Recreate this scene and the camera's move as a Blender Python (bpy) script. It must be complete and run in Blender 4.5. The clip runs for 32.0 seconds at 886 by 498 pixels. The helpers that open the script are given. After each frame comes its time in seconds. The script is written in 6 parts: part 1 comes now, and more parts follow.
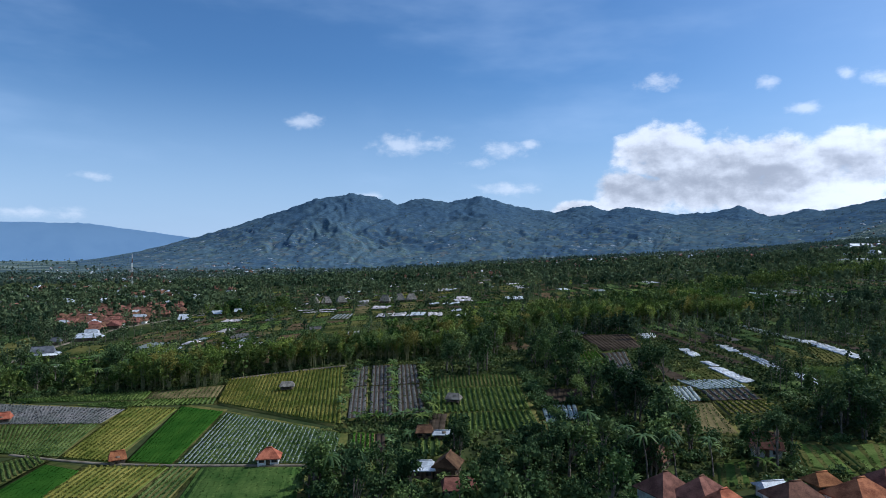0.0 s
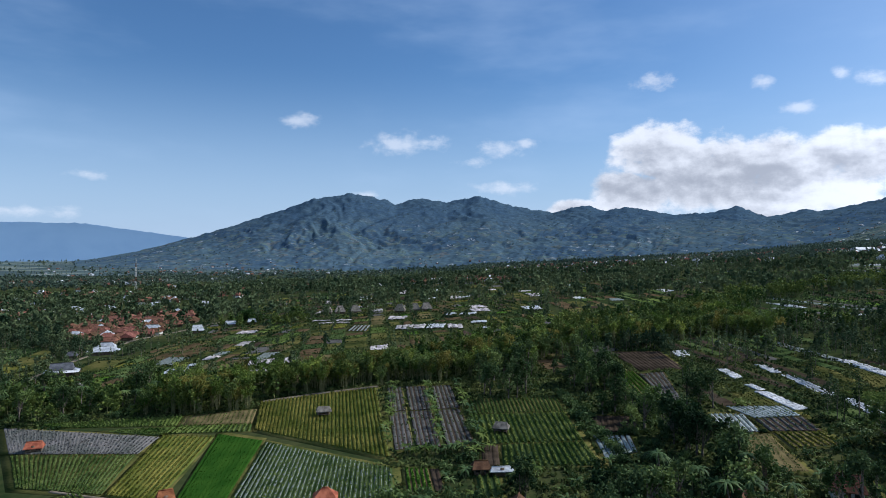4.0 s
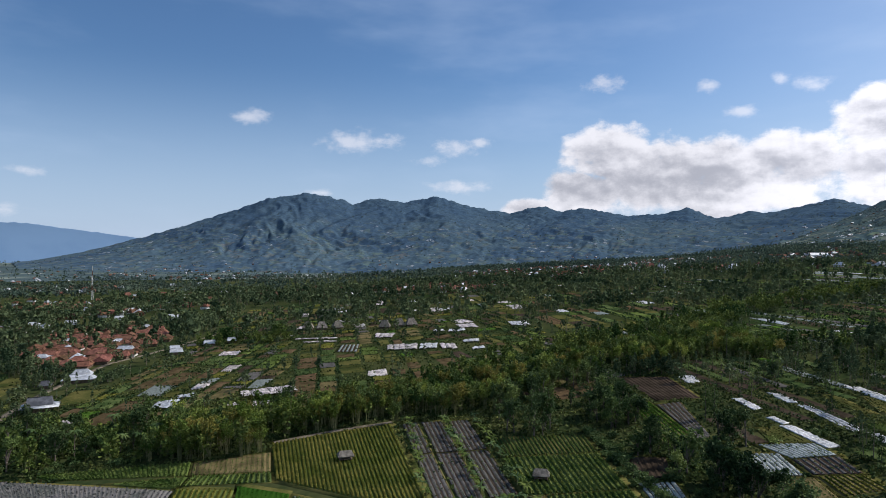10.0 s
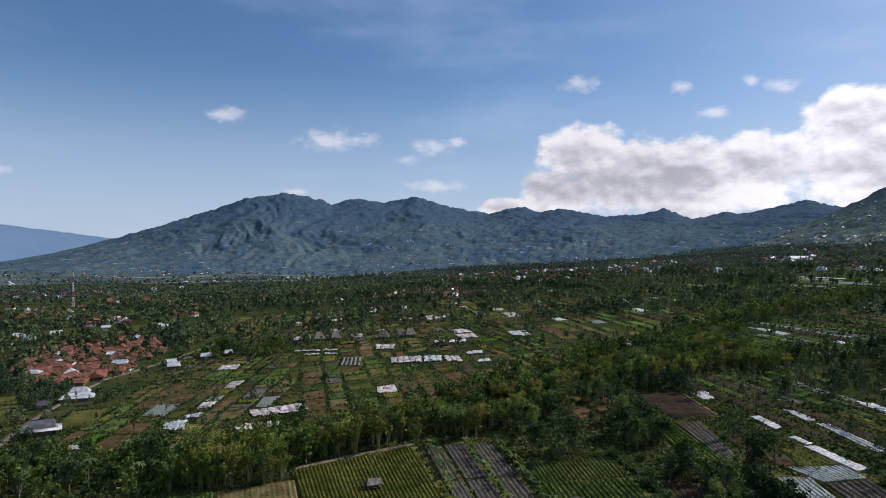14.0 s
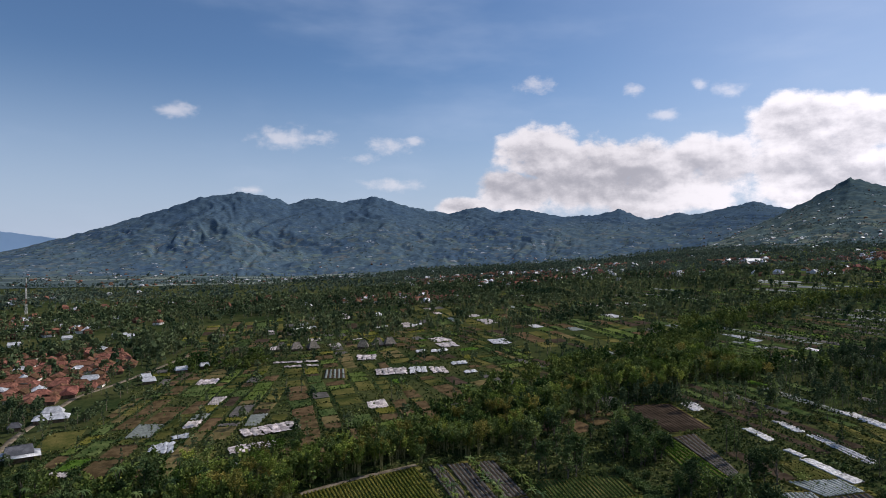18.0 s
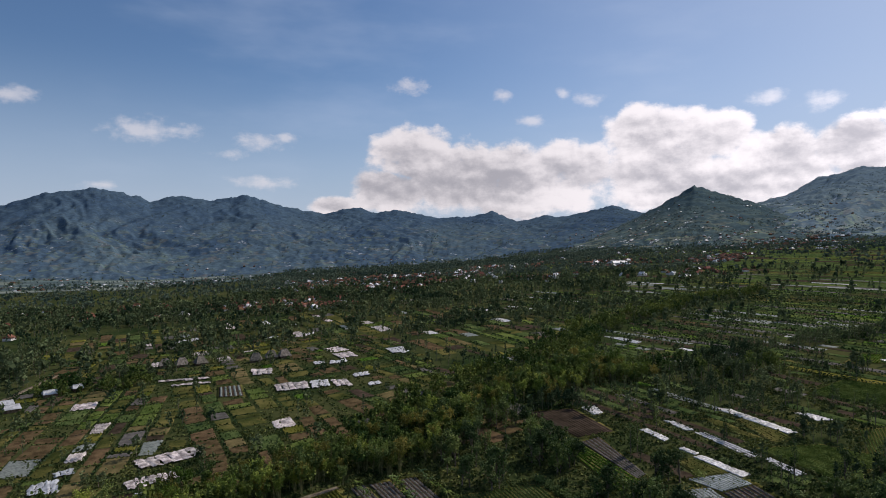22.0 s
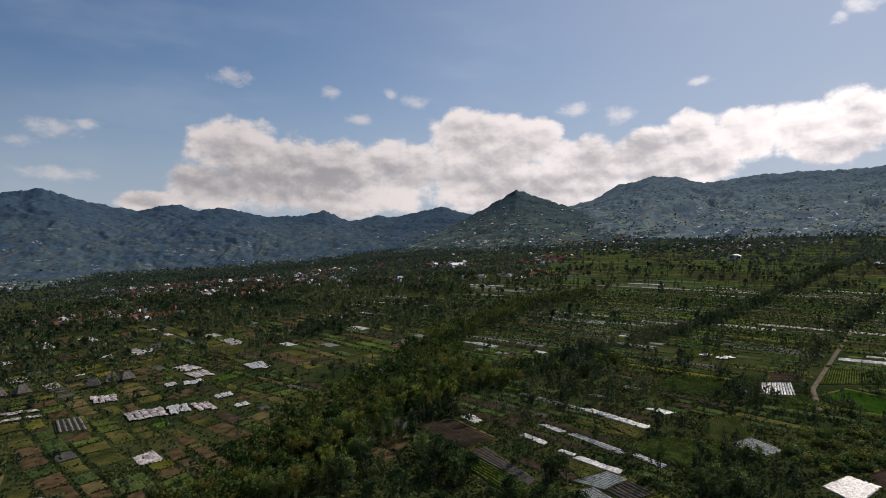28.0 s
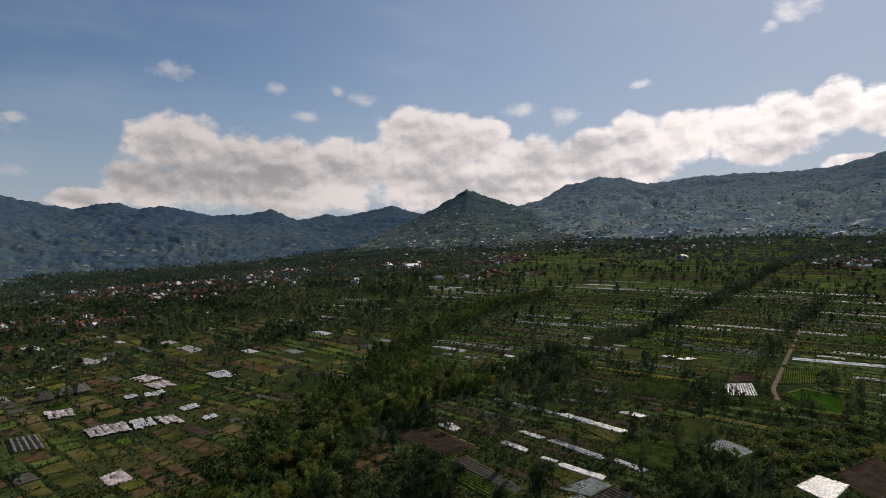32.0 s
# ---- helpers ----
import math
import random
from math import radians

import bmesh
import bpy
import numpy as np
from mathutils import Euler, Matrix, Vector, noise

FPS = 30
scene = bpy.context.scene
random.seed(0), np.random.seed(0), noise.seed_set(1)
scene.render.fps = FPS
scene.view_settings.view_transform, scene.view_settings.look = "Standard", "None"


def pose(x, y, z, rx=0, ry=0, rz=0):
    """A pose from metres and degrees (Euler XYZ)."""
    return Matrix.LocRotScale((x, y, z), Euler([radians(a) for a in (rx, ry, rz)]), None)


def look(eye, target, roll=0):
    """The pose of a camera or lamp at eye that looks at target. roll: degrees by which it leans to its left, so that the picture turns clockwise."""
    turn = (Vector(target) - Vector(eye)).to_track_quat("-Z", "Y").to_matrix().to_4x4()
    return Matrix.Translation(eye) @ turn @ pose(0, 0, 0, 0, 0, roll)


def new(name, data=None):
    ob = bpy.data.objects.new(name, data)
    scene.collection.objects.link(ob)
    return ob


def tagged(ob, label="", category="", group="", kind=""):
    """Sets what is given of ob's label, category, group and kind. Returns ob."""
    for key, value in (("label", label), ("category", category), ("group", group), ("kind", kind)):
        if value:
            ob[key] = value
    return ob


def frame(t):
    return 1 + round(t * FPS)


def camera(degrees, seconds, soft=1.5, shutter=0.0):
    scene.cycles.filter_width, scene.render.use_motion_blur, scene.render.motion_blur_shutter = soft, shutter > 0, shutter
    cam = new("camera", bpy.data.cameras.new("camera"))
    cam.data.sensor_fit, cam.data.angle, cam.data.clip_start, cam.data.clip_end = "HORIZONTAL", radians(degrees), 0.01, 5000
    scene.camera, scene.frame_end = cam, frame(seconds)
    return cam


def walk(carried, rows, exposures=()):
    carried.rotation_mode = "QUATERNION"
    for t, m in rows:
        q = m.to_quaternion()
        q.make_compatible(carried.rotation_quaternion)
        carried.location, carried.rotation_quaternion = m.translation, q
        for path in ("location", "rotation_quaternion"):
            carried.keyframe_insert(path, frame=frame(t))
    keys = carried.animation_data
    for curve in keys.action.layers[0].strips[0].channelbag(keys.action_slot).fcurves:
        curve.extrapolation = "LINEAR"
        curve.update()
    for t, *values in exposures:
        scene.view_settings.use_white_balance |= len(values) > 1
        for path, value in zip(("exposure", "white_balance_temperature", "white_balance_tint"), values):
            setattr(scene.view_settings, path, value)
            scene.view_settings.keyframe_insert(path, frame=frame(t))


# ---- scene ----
cam = camera(70.43, 32.0, 0.9)
walk(cam, [
    (0, look((0.29, -0.08, 48.01), (0.7, 999.9, 57.2), 0.14)),
    (0.5, look((-1.53, 0.38, 48.90), (-3.9, 1000.3, 57.6), 0.14)),
    (1, look((-3.37, 0.90, 49.80), (-7.6, 1000.9, 58.2), 0.14)),
    (1.5, look((-5.21, 1.49, 50.72), (-10.4, 1001.4, 58.9), 0.14)),
    (2, look((-7.05, 2.14, 51.65), (-13.1, 1002.1, 59.6), 0.14)),
    (2.5, look((-8.91, 2.82, 52.59), (-15.1, 1002.8, 60.4), 0.14)),
    (4.5, look((-16.40, 5.81, 56.44), (-1.0, 1005.7, 64.1), 0.14)),
    (5, look((-18.29, 6.58, 57.42), (6.7, 1006.2, 65.0), 0.14)),
    (5.5, look((-20.19, 7.35, 58.41), (13.1, 1006.8, 65.7), 0.14)),
    (6, look((-22.10, 8.11, 59.39), (17.9, 1007.3, 66.4), 0.13)),
    (6.5, look((-24.01, 8.86, 60.39), (21.7, 1007.8, 67.2), 0.13)),
    (7, look((-25.94, 9.60, 61.38), (25.5, 1008.3, 68.0), 0.12)),
    (7.5, look((-27.87, 10.31, 62.37), (29.2, 1008.7, 68.8), 0.12)),
    (8, look((-29.80, 11.01, 63.37), (32.7, 1009.0, 69.6), 0.11)),
    (8.5, look((-31.75, 11.69, 64.36), (35.7, 1009.4, 70.5), 0.11)),
    (9, look((-33.71, 12.35, 65.35), (38.2, 1009.7, 71.5), 0.11)),
    (9.5, look((-35.67, 12.98, 66.34), (39.8, 1010.1, 72.3), 0.10)),
    (10, look((-37.65, 13.60, 67.33), (41.2, 1010.5, 73.1), 0.10)),
    (10.5, look((-39.63, 14.19, 68.31), (43.8, 1010.7, 73.9), 0.09)),
    (11, look((-41.62, 14.76, 69.28), (46.6, 1010.8, 74.7), 0.08)),
    (11.5, look((-43.62, 15.31, 70.25), (48.6, 1011.0, 75.5), 0.08)),
    (12, look((-45.63, 15.85, 71.22), (50.2, 1011.2, 76.3), 0.07)),
    (12.5, look((-47.65, 16.37, 72.18), (51.4, 1011.4, 77.1), 0.06)),
    (13, look((-49.68, 16.87, 73.13), (53.0, 1011.6, 77.9), 0.06)),
    (13.5, look((-51.72, 17.37, 74.07), (56.4, 1011.5, 78.7), 0.05)),
    (14, look((-53.76, 17.85, 75.00), (61.3, 1011.2, 79.6), 0.04)),
    (14.5, look((-55.81, 18.34, 75.93), (67.4, 1010.7, 80.5), 0.04)),
    (15, look((-57.87, 18.82, 76.84), (74.4, 1010.0, 81.2), 0.03)),
    (15.5, look((-59.93, 19.30, 77.75), (82.1, 1009.2, 82.0), 0.02)),
    (17.5, look((-68.24, 21.30, 81.26), (99.2, 1007.2, 84.4), -0.02)),
    (18, look((-70.32, 21.84, 82.11), (112.3, 1005.0, 85.2), -0.03)),
    (18.5, look((-72.40, 22.40, 82.95), (132.7, 1001.1, 86.0), -0.04)),
    (19, look((-74.49, 22.98, 83.77), (157.0, 995.8, 86.7), -0.05)),
    (19.5, look((-76.57, 23.60, 84.59), (181.4, 989.7, 87.4), -0.06)),
    (20, look((-78.64, 24.24, 85.39), (205.0, 983.2, 88.2), -0.07)),
    (20.5, look((-80.71, 24.92, 86.17), (226.9, 976.4, 88.9), -0.07)),
    (21, look((-82.77, 25.63, 86.95), (247.8, 969.4, 89.7), -0.08)),
    (21.5, look((-84.81, 26.38, 87.71), (268.2, 962.0, 90.4), -0.09)),
    (22, look((-86.85, 27.18, 88.45), (287.0, 954.7, 91.0), -0.10)),
    (22.5, look((-88.87, 28.01, 89.19), (305.1, 947.1, 91.6), -0.11)),
    (23, look((-90.87, 28.89, 89.91), (324.1, 938.7, 92.1), -0.12)),
    (23.5, look((-92.84, 29.82, 90.61), (342.7, 930.0, 92.6), -0.13)),
    (24, look((-94.80, 30.79, 91.31), (361.0, 920.9, 93.1), -0.14)),
    (24.5, look((-96.72, 31.80, 91.99), (379.3, 911.2, 93.6), -0.14)),
    (25, look((-98.61, 32.87, 92.65), (397.7, 901.0, 94.1), -0.15)),
    (25.5, look((-100.47, 33.97, 93.31), (416.4, 890.1, 94.7), -0.16)),
    (27.5, look((-107.44, 38.81, 95.80), (484.3, 845.0, 95.8), -0.20)),
    (28, look((-109.04, 40.11, 96.39), (499.7, 833.5, 96.2), -0.21)),
    (28.5, look((-110.59, 41.43, 96.97), (515.9, 820.9, 96.6), -0.22)),
    (29, look((-112.06, 42.78, 97.54), (531.6, 808.1, 96.9), -0.23)),
    (29.5, look((-113.46, 44.15, 98.09), (547.4, 794.7, 97.1), -0.24)),
    (30, look((-114.77, 45.52, 98.64), (563.8, 780.1, 97.4), -0.25)),
    (30.5, look((-116.00, 46.90, 99.18), (577.8, 767.1, 97.3), -0.26)),
    (31, look((-117.13, 48.27, 99.71), (570.2, 774.6, 97.6), -0.27)),
    (31.5, look((-118.16, 49.62, 100.22), (560.7, 783.9, 97.9), -0.28)),
    (32, look((-119.08, 50.95, 100.73), (553.2, 791.3, 98.1), -0.29)),
], exposures=[(0, 0.24, 5350, 9), (6, 0.25, 5850, 10), (15, 0.16, 6250, 16), (23, -0.03, 6550, 17), (32, -0.34, 6950, 15)])

# ---------------------------------------------------------------- world and sun
SUN_AZ, SUN_EL = 74.0, 40.0
world = bpy.data.worlds.new("sky")
scene.world = world
world.use_nodes = True
wn, wl = world.node_tree.nodes, world.node_tree.links
wn.clear()


def wnode(kind):
    return wn.new(kind)


def wmath(op, a, b=None, c=None, clamp=False):
    n = wn.new("ShaderNodeMath")
    n.operation, n.use_clamp = op, clamp
    for i, v in enumerate((a, b, c)):
        if v is None:
            continue
        if isinstance(v, (int, float)):
            n.inputs[i].default_value = v
        else:
            wl.new(v, n.inputs[i])
    return n.outputs[0]


sky = wnode("ShaderNodeTexSky")
sky.sky_type, sky.sun_disc = "NISHITA", False
sky.sun_elevation, sky.sun_rotation = radians(SUN_EL), radians(SUN_AZ)
sky.altitude, sky.air_density, sky.dust_density, sky.ozone_density = 900.0, 1.15, 0.45, 4.0
tc = wnode("ShaderNodeTexCoord")
sep = wnode("ShaderNodeSeparateXYZ")
wl.new(tc.outputs["Generated"], sep.inputs[0])
az = wmath("MULTIPLY", wmath("ARCTAN2", sep.outputs[0], sep.outputs[1]), 57.2958)
el = wmath("MULTIPLY", wmath("ARCSINE", sep.outputs[2]), 57.2958)
flat = wnode("ShaderNodeCombineXYZ")
wl.new(az, flat.inputs[0])
wl.new(el, flat.inputs[1])


def cloud_noise(scale, detail, rough, stretch, shift=(0, 0, 0)):
    mp = wnode("ShaderNodeMapping")
    mp.inputs["Scale"].default_value = (scale, scale * stretch, 1)
    mp.inputs["Location"].default_value = shift
    wl.new(flat.outputs[0], mp.inputs[0])
    nz = wnode("ShaderNodeTexNoise")
    nz.inputs["Scale"].default_value = 1.0
    nz.inputs["Detail"].default_value = detail
    nz.inputs["Roughness"].default_value = rough
    wl.new(mp.outputs[0], nz.inputs["Vector"])
    return nz.outputs[0]


def blob(a, e, w, h):
    """A soft cloud body: 1 in its middle, 0 at its rim."""
    mp = wnode("ShaderNodeMapping")
    mp.inputs["Location"].default_value = (-a / w, -e / h, 0)
    mp.inputs["Scale"].default_value = (1 / w, 1 / h, 0)
    wl.new(flat.outputs[0], mp.inputs[0])
    ln = wnode("ShaderNodeVectorMath")
    ln.operation = "LENGTH"
    wl.new(mp.outputs[0], ln.inputs[0])
    return wmath("SUBTRACT", 1.0, ln.outputs["Value"])


# cloud bodies: azimuth, elevation, half width, half height in degrees; loose puffs first, then the long bank over the mountains
PUFFS = ((-12.5, 11.6, 1.9, 1.0), (-3.8, 9.9, 3.2, 1.4), (-0.7, 10.0, 1.9, 0.9), (5.7, 9.5, 2.9, 0.9), (8.0, 9.9, 1.3, 0.8), (3.1, 8.3, 1.7, 0.6), (5.7, 5.9, 3.2, 0.8), (-6.7, 5.3, 1.9, 0.4), (19.0, 14.7, 2.2, 0.9),
         (27.4, 13.8, 1.2, 0.7), (35.1, 13.2, 1.6, 0.8), (32.7, 13.7, 0.8, 0.7), (30.0, 11.5, 1.8, 0.6), (49.4, 12.2, 2.0, 0.8), (53.2, 11.5, 1.8, 1.0), (59.7, 13.8, 1.4, 0.5),
         (71.0, 18.2, 1.8, 1.2), (72.8, 18.6, 1.7, 0.9), (69.8, 17.3, 0.8, 0.7), (-29.0, 6.2, 2.2, 0.5), (-33.0, 3.1, 5.0, 0.6))
BANK = ((19.5, 8.6, 5.0, 3.2), (23.5, 6.7, 6.4, 4.0), (17.0, 5.3, 4.6, 2.6), (12.4, 4.0, 3.6, 1.2), (27.8, 6.1, 6.1, 4.2), (33.3, 6.6, 6.1, 3.8), (40.1, 10.2, 4.5, 3.0), (45.0, 9.5, 4.4, 3.0), (41.5, 6.5, 8.0, 4.2), (49.8, 7.9, 4.6, 2.7),
        (55.5, 7.9, 4.4, 2.7), (59.2, 9.2, 3.1, 2.6), (49.4, 5.8, 7.5, 3.2), (63.3, 9.3, 3.8, 2.6), (67.5, 9.2, 3.8, 2.6), (71.2, 10.0, 3.4, 2.6), (74.3, 10.7, 2.8, 2.5), (77.5, 10.1, 2.9, 2.5), (81.1, 10.6, 4.1, 3.2), (75.7, 6.3, 2.7, 0.9),
        (90.0, 11.0, 8.0, 4.5), (57.0, 6.4, 4.5, 2.6), (60.0, 7.0, 3.6, 2.6), (69.5, 8.0, 4.6, 2.2))


def bodies(rows):
    total = None
    for row in rows:
        one = blob(*row)
        total = one if total is None else wmath("MAXIMUM", total, one)
    return total


def thickness(body, top, gain, grain, mid, lo, hi, most, grains):
    d = wmath("ADD", wmath("MULTIPLY", wmath("MINIMUM", body, top), gain), wmath("MULTIPLY", wmath("SUBTRACT", grains, mid), grain))
    rng_node = wnode("ShaderNodeMapRange")
    rng_node.interpolation_type = "SMOOTHSTEP"
    rng_node.inputs["From Min"].default_value, rng_node.inputs["From Max"].default_value = lo, hi
    rng_node.inputs["To Max"].default_value = most
    wl.new(d, rng_node.inputs[0])
    return rng_node.outputs[0]


def billows(scale, shift):
    """Rounded heaps: 1 in the middle of a heap, falling to its rim."""
    mp = wnode("ShaderNodeMapping")
    mp.inputs["Scale"].default_value = (scale, scale * 1.3, 1)
    mp.inputs["Location"].default_value = shift
    wl.new(flat.outputs[0], mp.inputs[0])
    vo = wnode("ShaderNodeTexVoronoi")
    vo.feature = "SMOOTH_F1"
    vo.inputs["Scale"].default_value = 1.0
    vo.inputs["Smoothness"].default_value = 0.55
    wl.new(mp.outputs[0], vo.inputs["Vector"])
    return wmath("SUBTRACT", 1.0, vo.outputs["Distance"])


def heaps(dx, dy):
    """Cloud substance at a place moved by dx, dy degrees."""
    soft = cloud_noise(0.30, 10.0, 0.64, 1.4, (dx * 0.30, dy * 0.42, 0))
    puffy = wmath("ADD", wmath("MULTIPLY", billows(0.30, (dx * 0.30, dy * 0.39, 0)), 0.30), wmath("MULTIPLY", billows(0.85, (dx * 0.85 + 3.3, dy * 1.1 + 1.0, 0)), 0.13))
    return wmath("ADD", wmath("MULTIPLY", soft, 0.9), puffy)


n1 = heaps(0.0, 0.0)
n2 = heaps(0.35, 0.6)
n4 = cloud_noise(0.55, 8.0, 0.62, 1.6, (2.0, 7.0, 0))
bank = bodies(BANK)
cloud_alpha = wmath("MAXIMUM", thickness(bodies(PUFFS), 0.8, 1.35, 3.2, 0.51, 0.0, 1.5, 0.54, n4), thickness(bank, 0.5, 2.4, 2.6, 0.75, 0.0, 0.66, 0.96, n1))
n3 = cloud_noise(0.10, 5.0, 0.55, 2.4, (5.0, 2.0, 0))
shade = wmath("ADD", wmath("MULTIPLY", wmath("SUBTRACT", n1, n2), 1.9), wmath("MULTIPLY", wmath("SUBTRACT", n3, 0.5), 2.0))
shade = wmath("SUBTRACT", shade, wmath("MULTIPLY", wmath("SUBTRACT", wmath("MINIMUM", bank, 0.75), 0.35), 0.8))
shade = wmath("ADD", shade, wmath("MULTIPLY", wmath("ABSOLUTE", wmath("SUBTRACT", el, 6.4)), 0.10))
lit = wnode("ShaderNodeMapRange")
lit.interpolation_type = "SMOOTHSTEP"
lit.inputs["From Min"].default_value, lit.inputs["From Max"].default_value = -0.7, 0.62
wl.new(shade, lit.inputs[0])
ccol = wnode("ShaderNodeMix")
ccol.data_type = "RGBA"
ccol.inputs["A"].default_value = (5.4, 5.4, 5.8, 1)
ccol.inputs["B"].default_value = (11.2, 10.9, 10.9, 1)
wl.new(lit.outputs[0], ccol.inputs["Factor"])
sunward = wnode("ShaderNodeMapRange")  # the bank glows more the nearer it lies to the sun
sunward.inputs["From Min"].default_value, sunward.inputs["From Max"].default_value = 25.0, 80.0
sunward.inputs["To Min"].default_value, sunward.inputs["To Max"].default_value = 0.89, 1.62
wl.new(az, sunward.inputs[0])
glow = wnode("ShaderNodeVectorMath")
glow.operation = "SCALE"
wl.new(ccol.outputs["Result"], glow.inputs[0])
wl.new(sunward.outputs[0], glow.inputs["Scale"])
# thin high veils
veil_n = cloud_noise(0.04, 5.0, 0.55, 3.2, (3.1, 1.7, 0))
veil = wnode("ShaderNodeMapRange")
veil.interpolation_type = "SMOOTHSTEP"
veil.inputs["From Min"].default_value, veil.inputs["From Max"].default_value = 0.46, 0.78
veil.inputs["To Max"].default_value = 0.2
wl.new(veil_n, veil.inputs[0])
# and a pale glow that brightens the sky towards the sun's side
near_sun = wnode("ShaderNodeMapRange")
near_sun.interpolation_type = "SMOOTHSTEP"
near_sun.inputs["From Min"].default_value, near_sun.inputs["From Max"].default_value = 5.0, 85.0
near_sun.inputs["To Max"].default_value = 0.6
wl.new(az, near_sun.inputs[0])
m1 = wnode("ShaderNodeMix")
m1.data_type = "RGBA"
m1.inputs["B"].default_value = (7.3, 8.5, 10.2, 1)
wl.new(wmath("ADD", veil.outputs[0], near_sun.outputs[0]), m1.inputs["Factor"])
tone = wnode("ShaderNodeHueSaturation")
tone.inputs["Saturation"].default_value = 1.1
wl.new(sky.outputs[0], tone.inputs["Color"])
# bright moist air low over the horizon
low = wnode("ShaderNodeMapRange")
low.interpolation_type = "SMOOTHSTEP"
low.inputs["From Min"].default_value, low.inputs["From Max"].default_value = 17.0, -1.0
low.inputs["To Max"].default_value = 0.85
wl.new(el, low.inputs[0])
m0 = wnode("ShaderNodeMix")
m0.data_type = "RGBA"
m0.inputs["B"].default_value = (4.9, 6.1, 7.8, 1)
wl.new(low.outputs[0], m0.inputs["Factor"])
wl.new(tone.outputs["Color"], m0.inputs["A"])
wl.new(m0.outputs["Result"], m1.inputs["A"])
m2 = wnode("ShaderNodeMix")
m2.data_type = "RGBA"
wl.new(cloud_alpha, m2.inputs["Factor"])
wl.new(m1.outputs["Result"], m2.inputs["A"])
wl.new(glow.outputs[0], m2.inputs["B"])
bg = wnode("ShaderNodeBackground")
bg.inputs["Strength"].default_value = 0.08
wl.new(m2.outputs["Result"], bg.inputs[0])
wout = wnode("ShaderNodeOutputWorld")
wl.new(bg.outputs[0], wout.inputs[0])

sun = new("sun", bpy.data.lights.new("sun", "SUN"))
sun.data.energy, sun.data.angle, sun.data.color = 3.45, radians(0.6), (1.0, 0.93, 0.82)
sdir = Vector((math.sin(radians(SUN_AZ)) * math.cos(radians(SUN_EL)), math.cos(radians(SUN_AZ)) * math.cos(radians(SUN_EL)), math.sin(radians(SUN_EL))))
sun.matrix_world = look(sdir * 300, (0, 0, 0))


# ---------------------------------------------------------------- materials
def material(name, dark, light, scale=1.0, rough=0.8, fine=12.0, bump=0.3, vary=0.0, islands=False, metal=0.0, through_light=0.0, spec=0.3, lo=0.35, hi=0.65, deep=0.1):
    """Two colours mixed by noise at two scales; vary shifts the value from object to object (or island to island)."""
    m = bpy.data.materials.new(name)
    m.use_nodes = True
    nt = m.node_tree
    n, l = nt.nodes, nt.links
    bs = n["Principled BSDF"]
    out = n["Material Output"]
    geo = n.new("ShaderNodeNewGeometry")
    a, b = n.new("ShaderNodeTexNoise"), n.new("ShaderNodeTexNoise")
    for nz, s, d in ((a, scale, 4.0), (b, fine, 3.0)):
        nz.inputs["Scale"].default_value, nz.inputs["Detail"].default_value = s, d
        l.new(geo.outputs["Position"], nz.inputs["Vector"])
    add = n.new("ShaderNodeMath")
    add.operation = "MULTIPLY_ADD"
    add.inputs[1].default_value = 0.45
    l.new(b.outputs[0], add.inputs[0])
    off = n.new("ShaderNodeMath")
    off.operation = "SUBTRACT"
    off.inputs[1].default_value = 0.225
    l.new(a.outputs[0], off.inputs[0])
    l.new(off.outputs[0], add.inputs[2])
    mr = n.new("ShaderNodeMapRange")
    mr.inputs["From Min"].default_value, mr.inputs["From Max"].default_value = lo, hi
    l.new(add.outputs[0], mr.inputs[0])
    mix = n.new("ShaderNodeMix")
    mix.data_type = "RGBA"
    mix.inputs["A"].default_value, mix.inputs["B"].default_value = (*dark, 1), (*light, 1)
    l.new(mr.outputs[0], mix.inputs["Factor"])
    col = mix.outputs["Result"]
    if vary:
        hsv = n.new("ShaderNodeHueSaturation")
        l.new(col, hsv.inputs["Color"])
        if islands:
            rnd = geo.outputs["Random Per Island"]
        else:
            rnd = n.new("ShaderNodeObjectInfo").outputs["Random"]
        v = n.new("ShaderNodeMapRange")
        v.inputs["To Min"].default_value, v.inputs["To Max"].default_value = 1 - vary, 1 + vary
        l.new(rnd, v.inputs[0])
        l.new(v.outputs[0], hsv.inputs["Value"])
        w = n.new("ShaderNodeMapRange")
        w.inputs["To Min"].default_value, w.inputs["To Max"].default_value = 0.5 + 0.05 * vary, 0.5 - 0.05 * vary
        l.new(rnd, w.inputs[0])
        l.new(w.outputs[0], hsv.inputs["Hue"])
        col = hsv.outputs["Color"]
    l.new(col, bs.inputs["Base Color"])
    bs.inputs["Roughness"].default_value, bs.inputs["Metallic"].default_value = rough, metal
    bs.inputs["Specular IOR Level"].default_value = spec
    if bump:
        bp = n.new("ShaderNodeBump")
        bp.inputs["Strength"].default_value, bp.inputs["Distance"].default_value = bump, deep
        l.new(b.outputs[0], bp.inputs["Height"])
        l.new(bp.outputs[0], bs.inputs["Normal"])
    if through_light:
        tr = n.new("ShaderNodeBsdfTranslucent")
        l.new(col, tr.inputs[0])
        ms = n.new("ShaderNodeMixShader")
        ms.inputs[0].default_value = through_light
        l.new(bs.outputs[0], ms.inputs[1])
        l.new(tr.outputs[0], ms.inputs[2])
        l.new(ms.outputs[0], out.inputs[0])
    return m


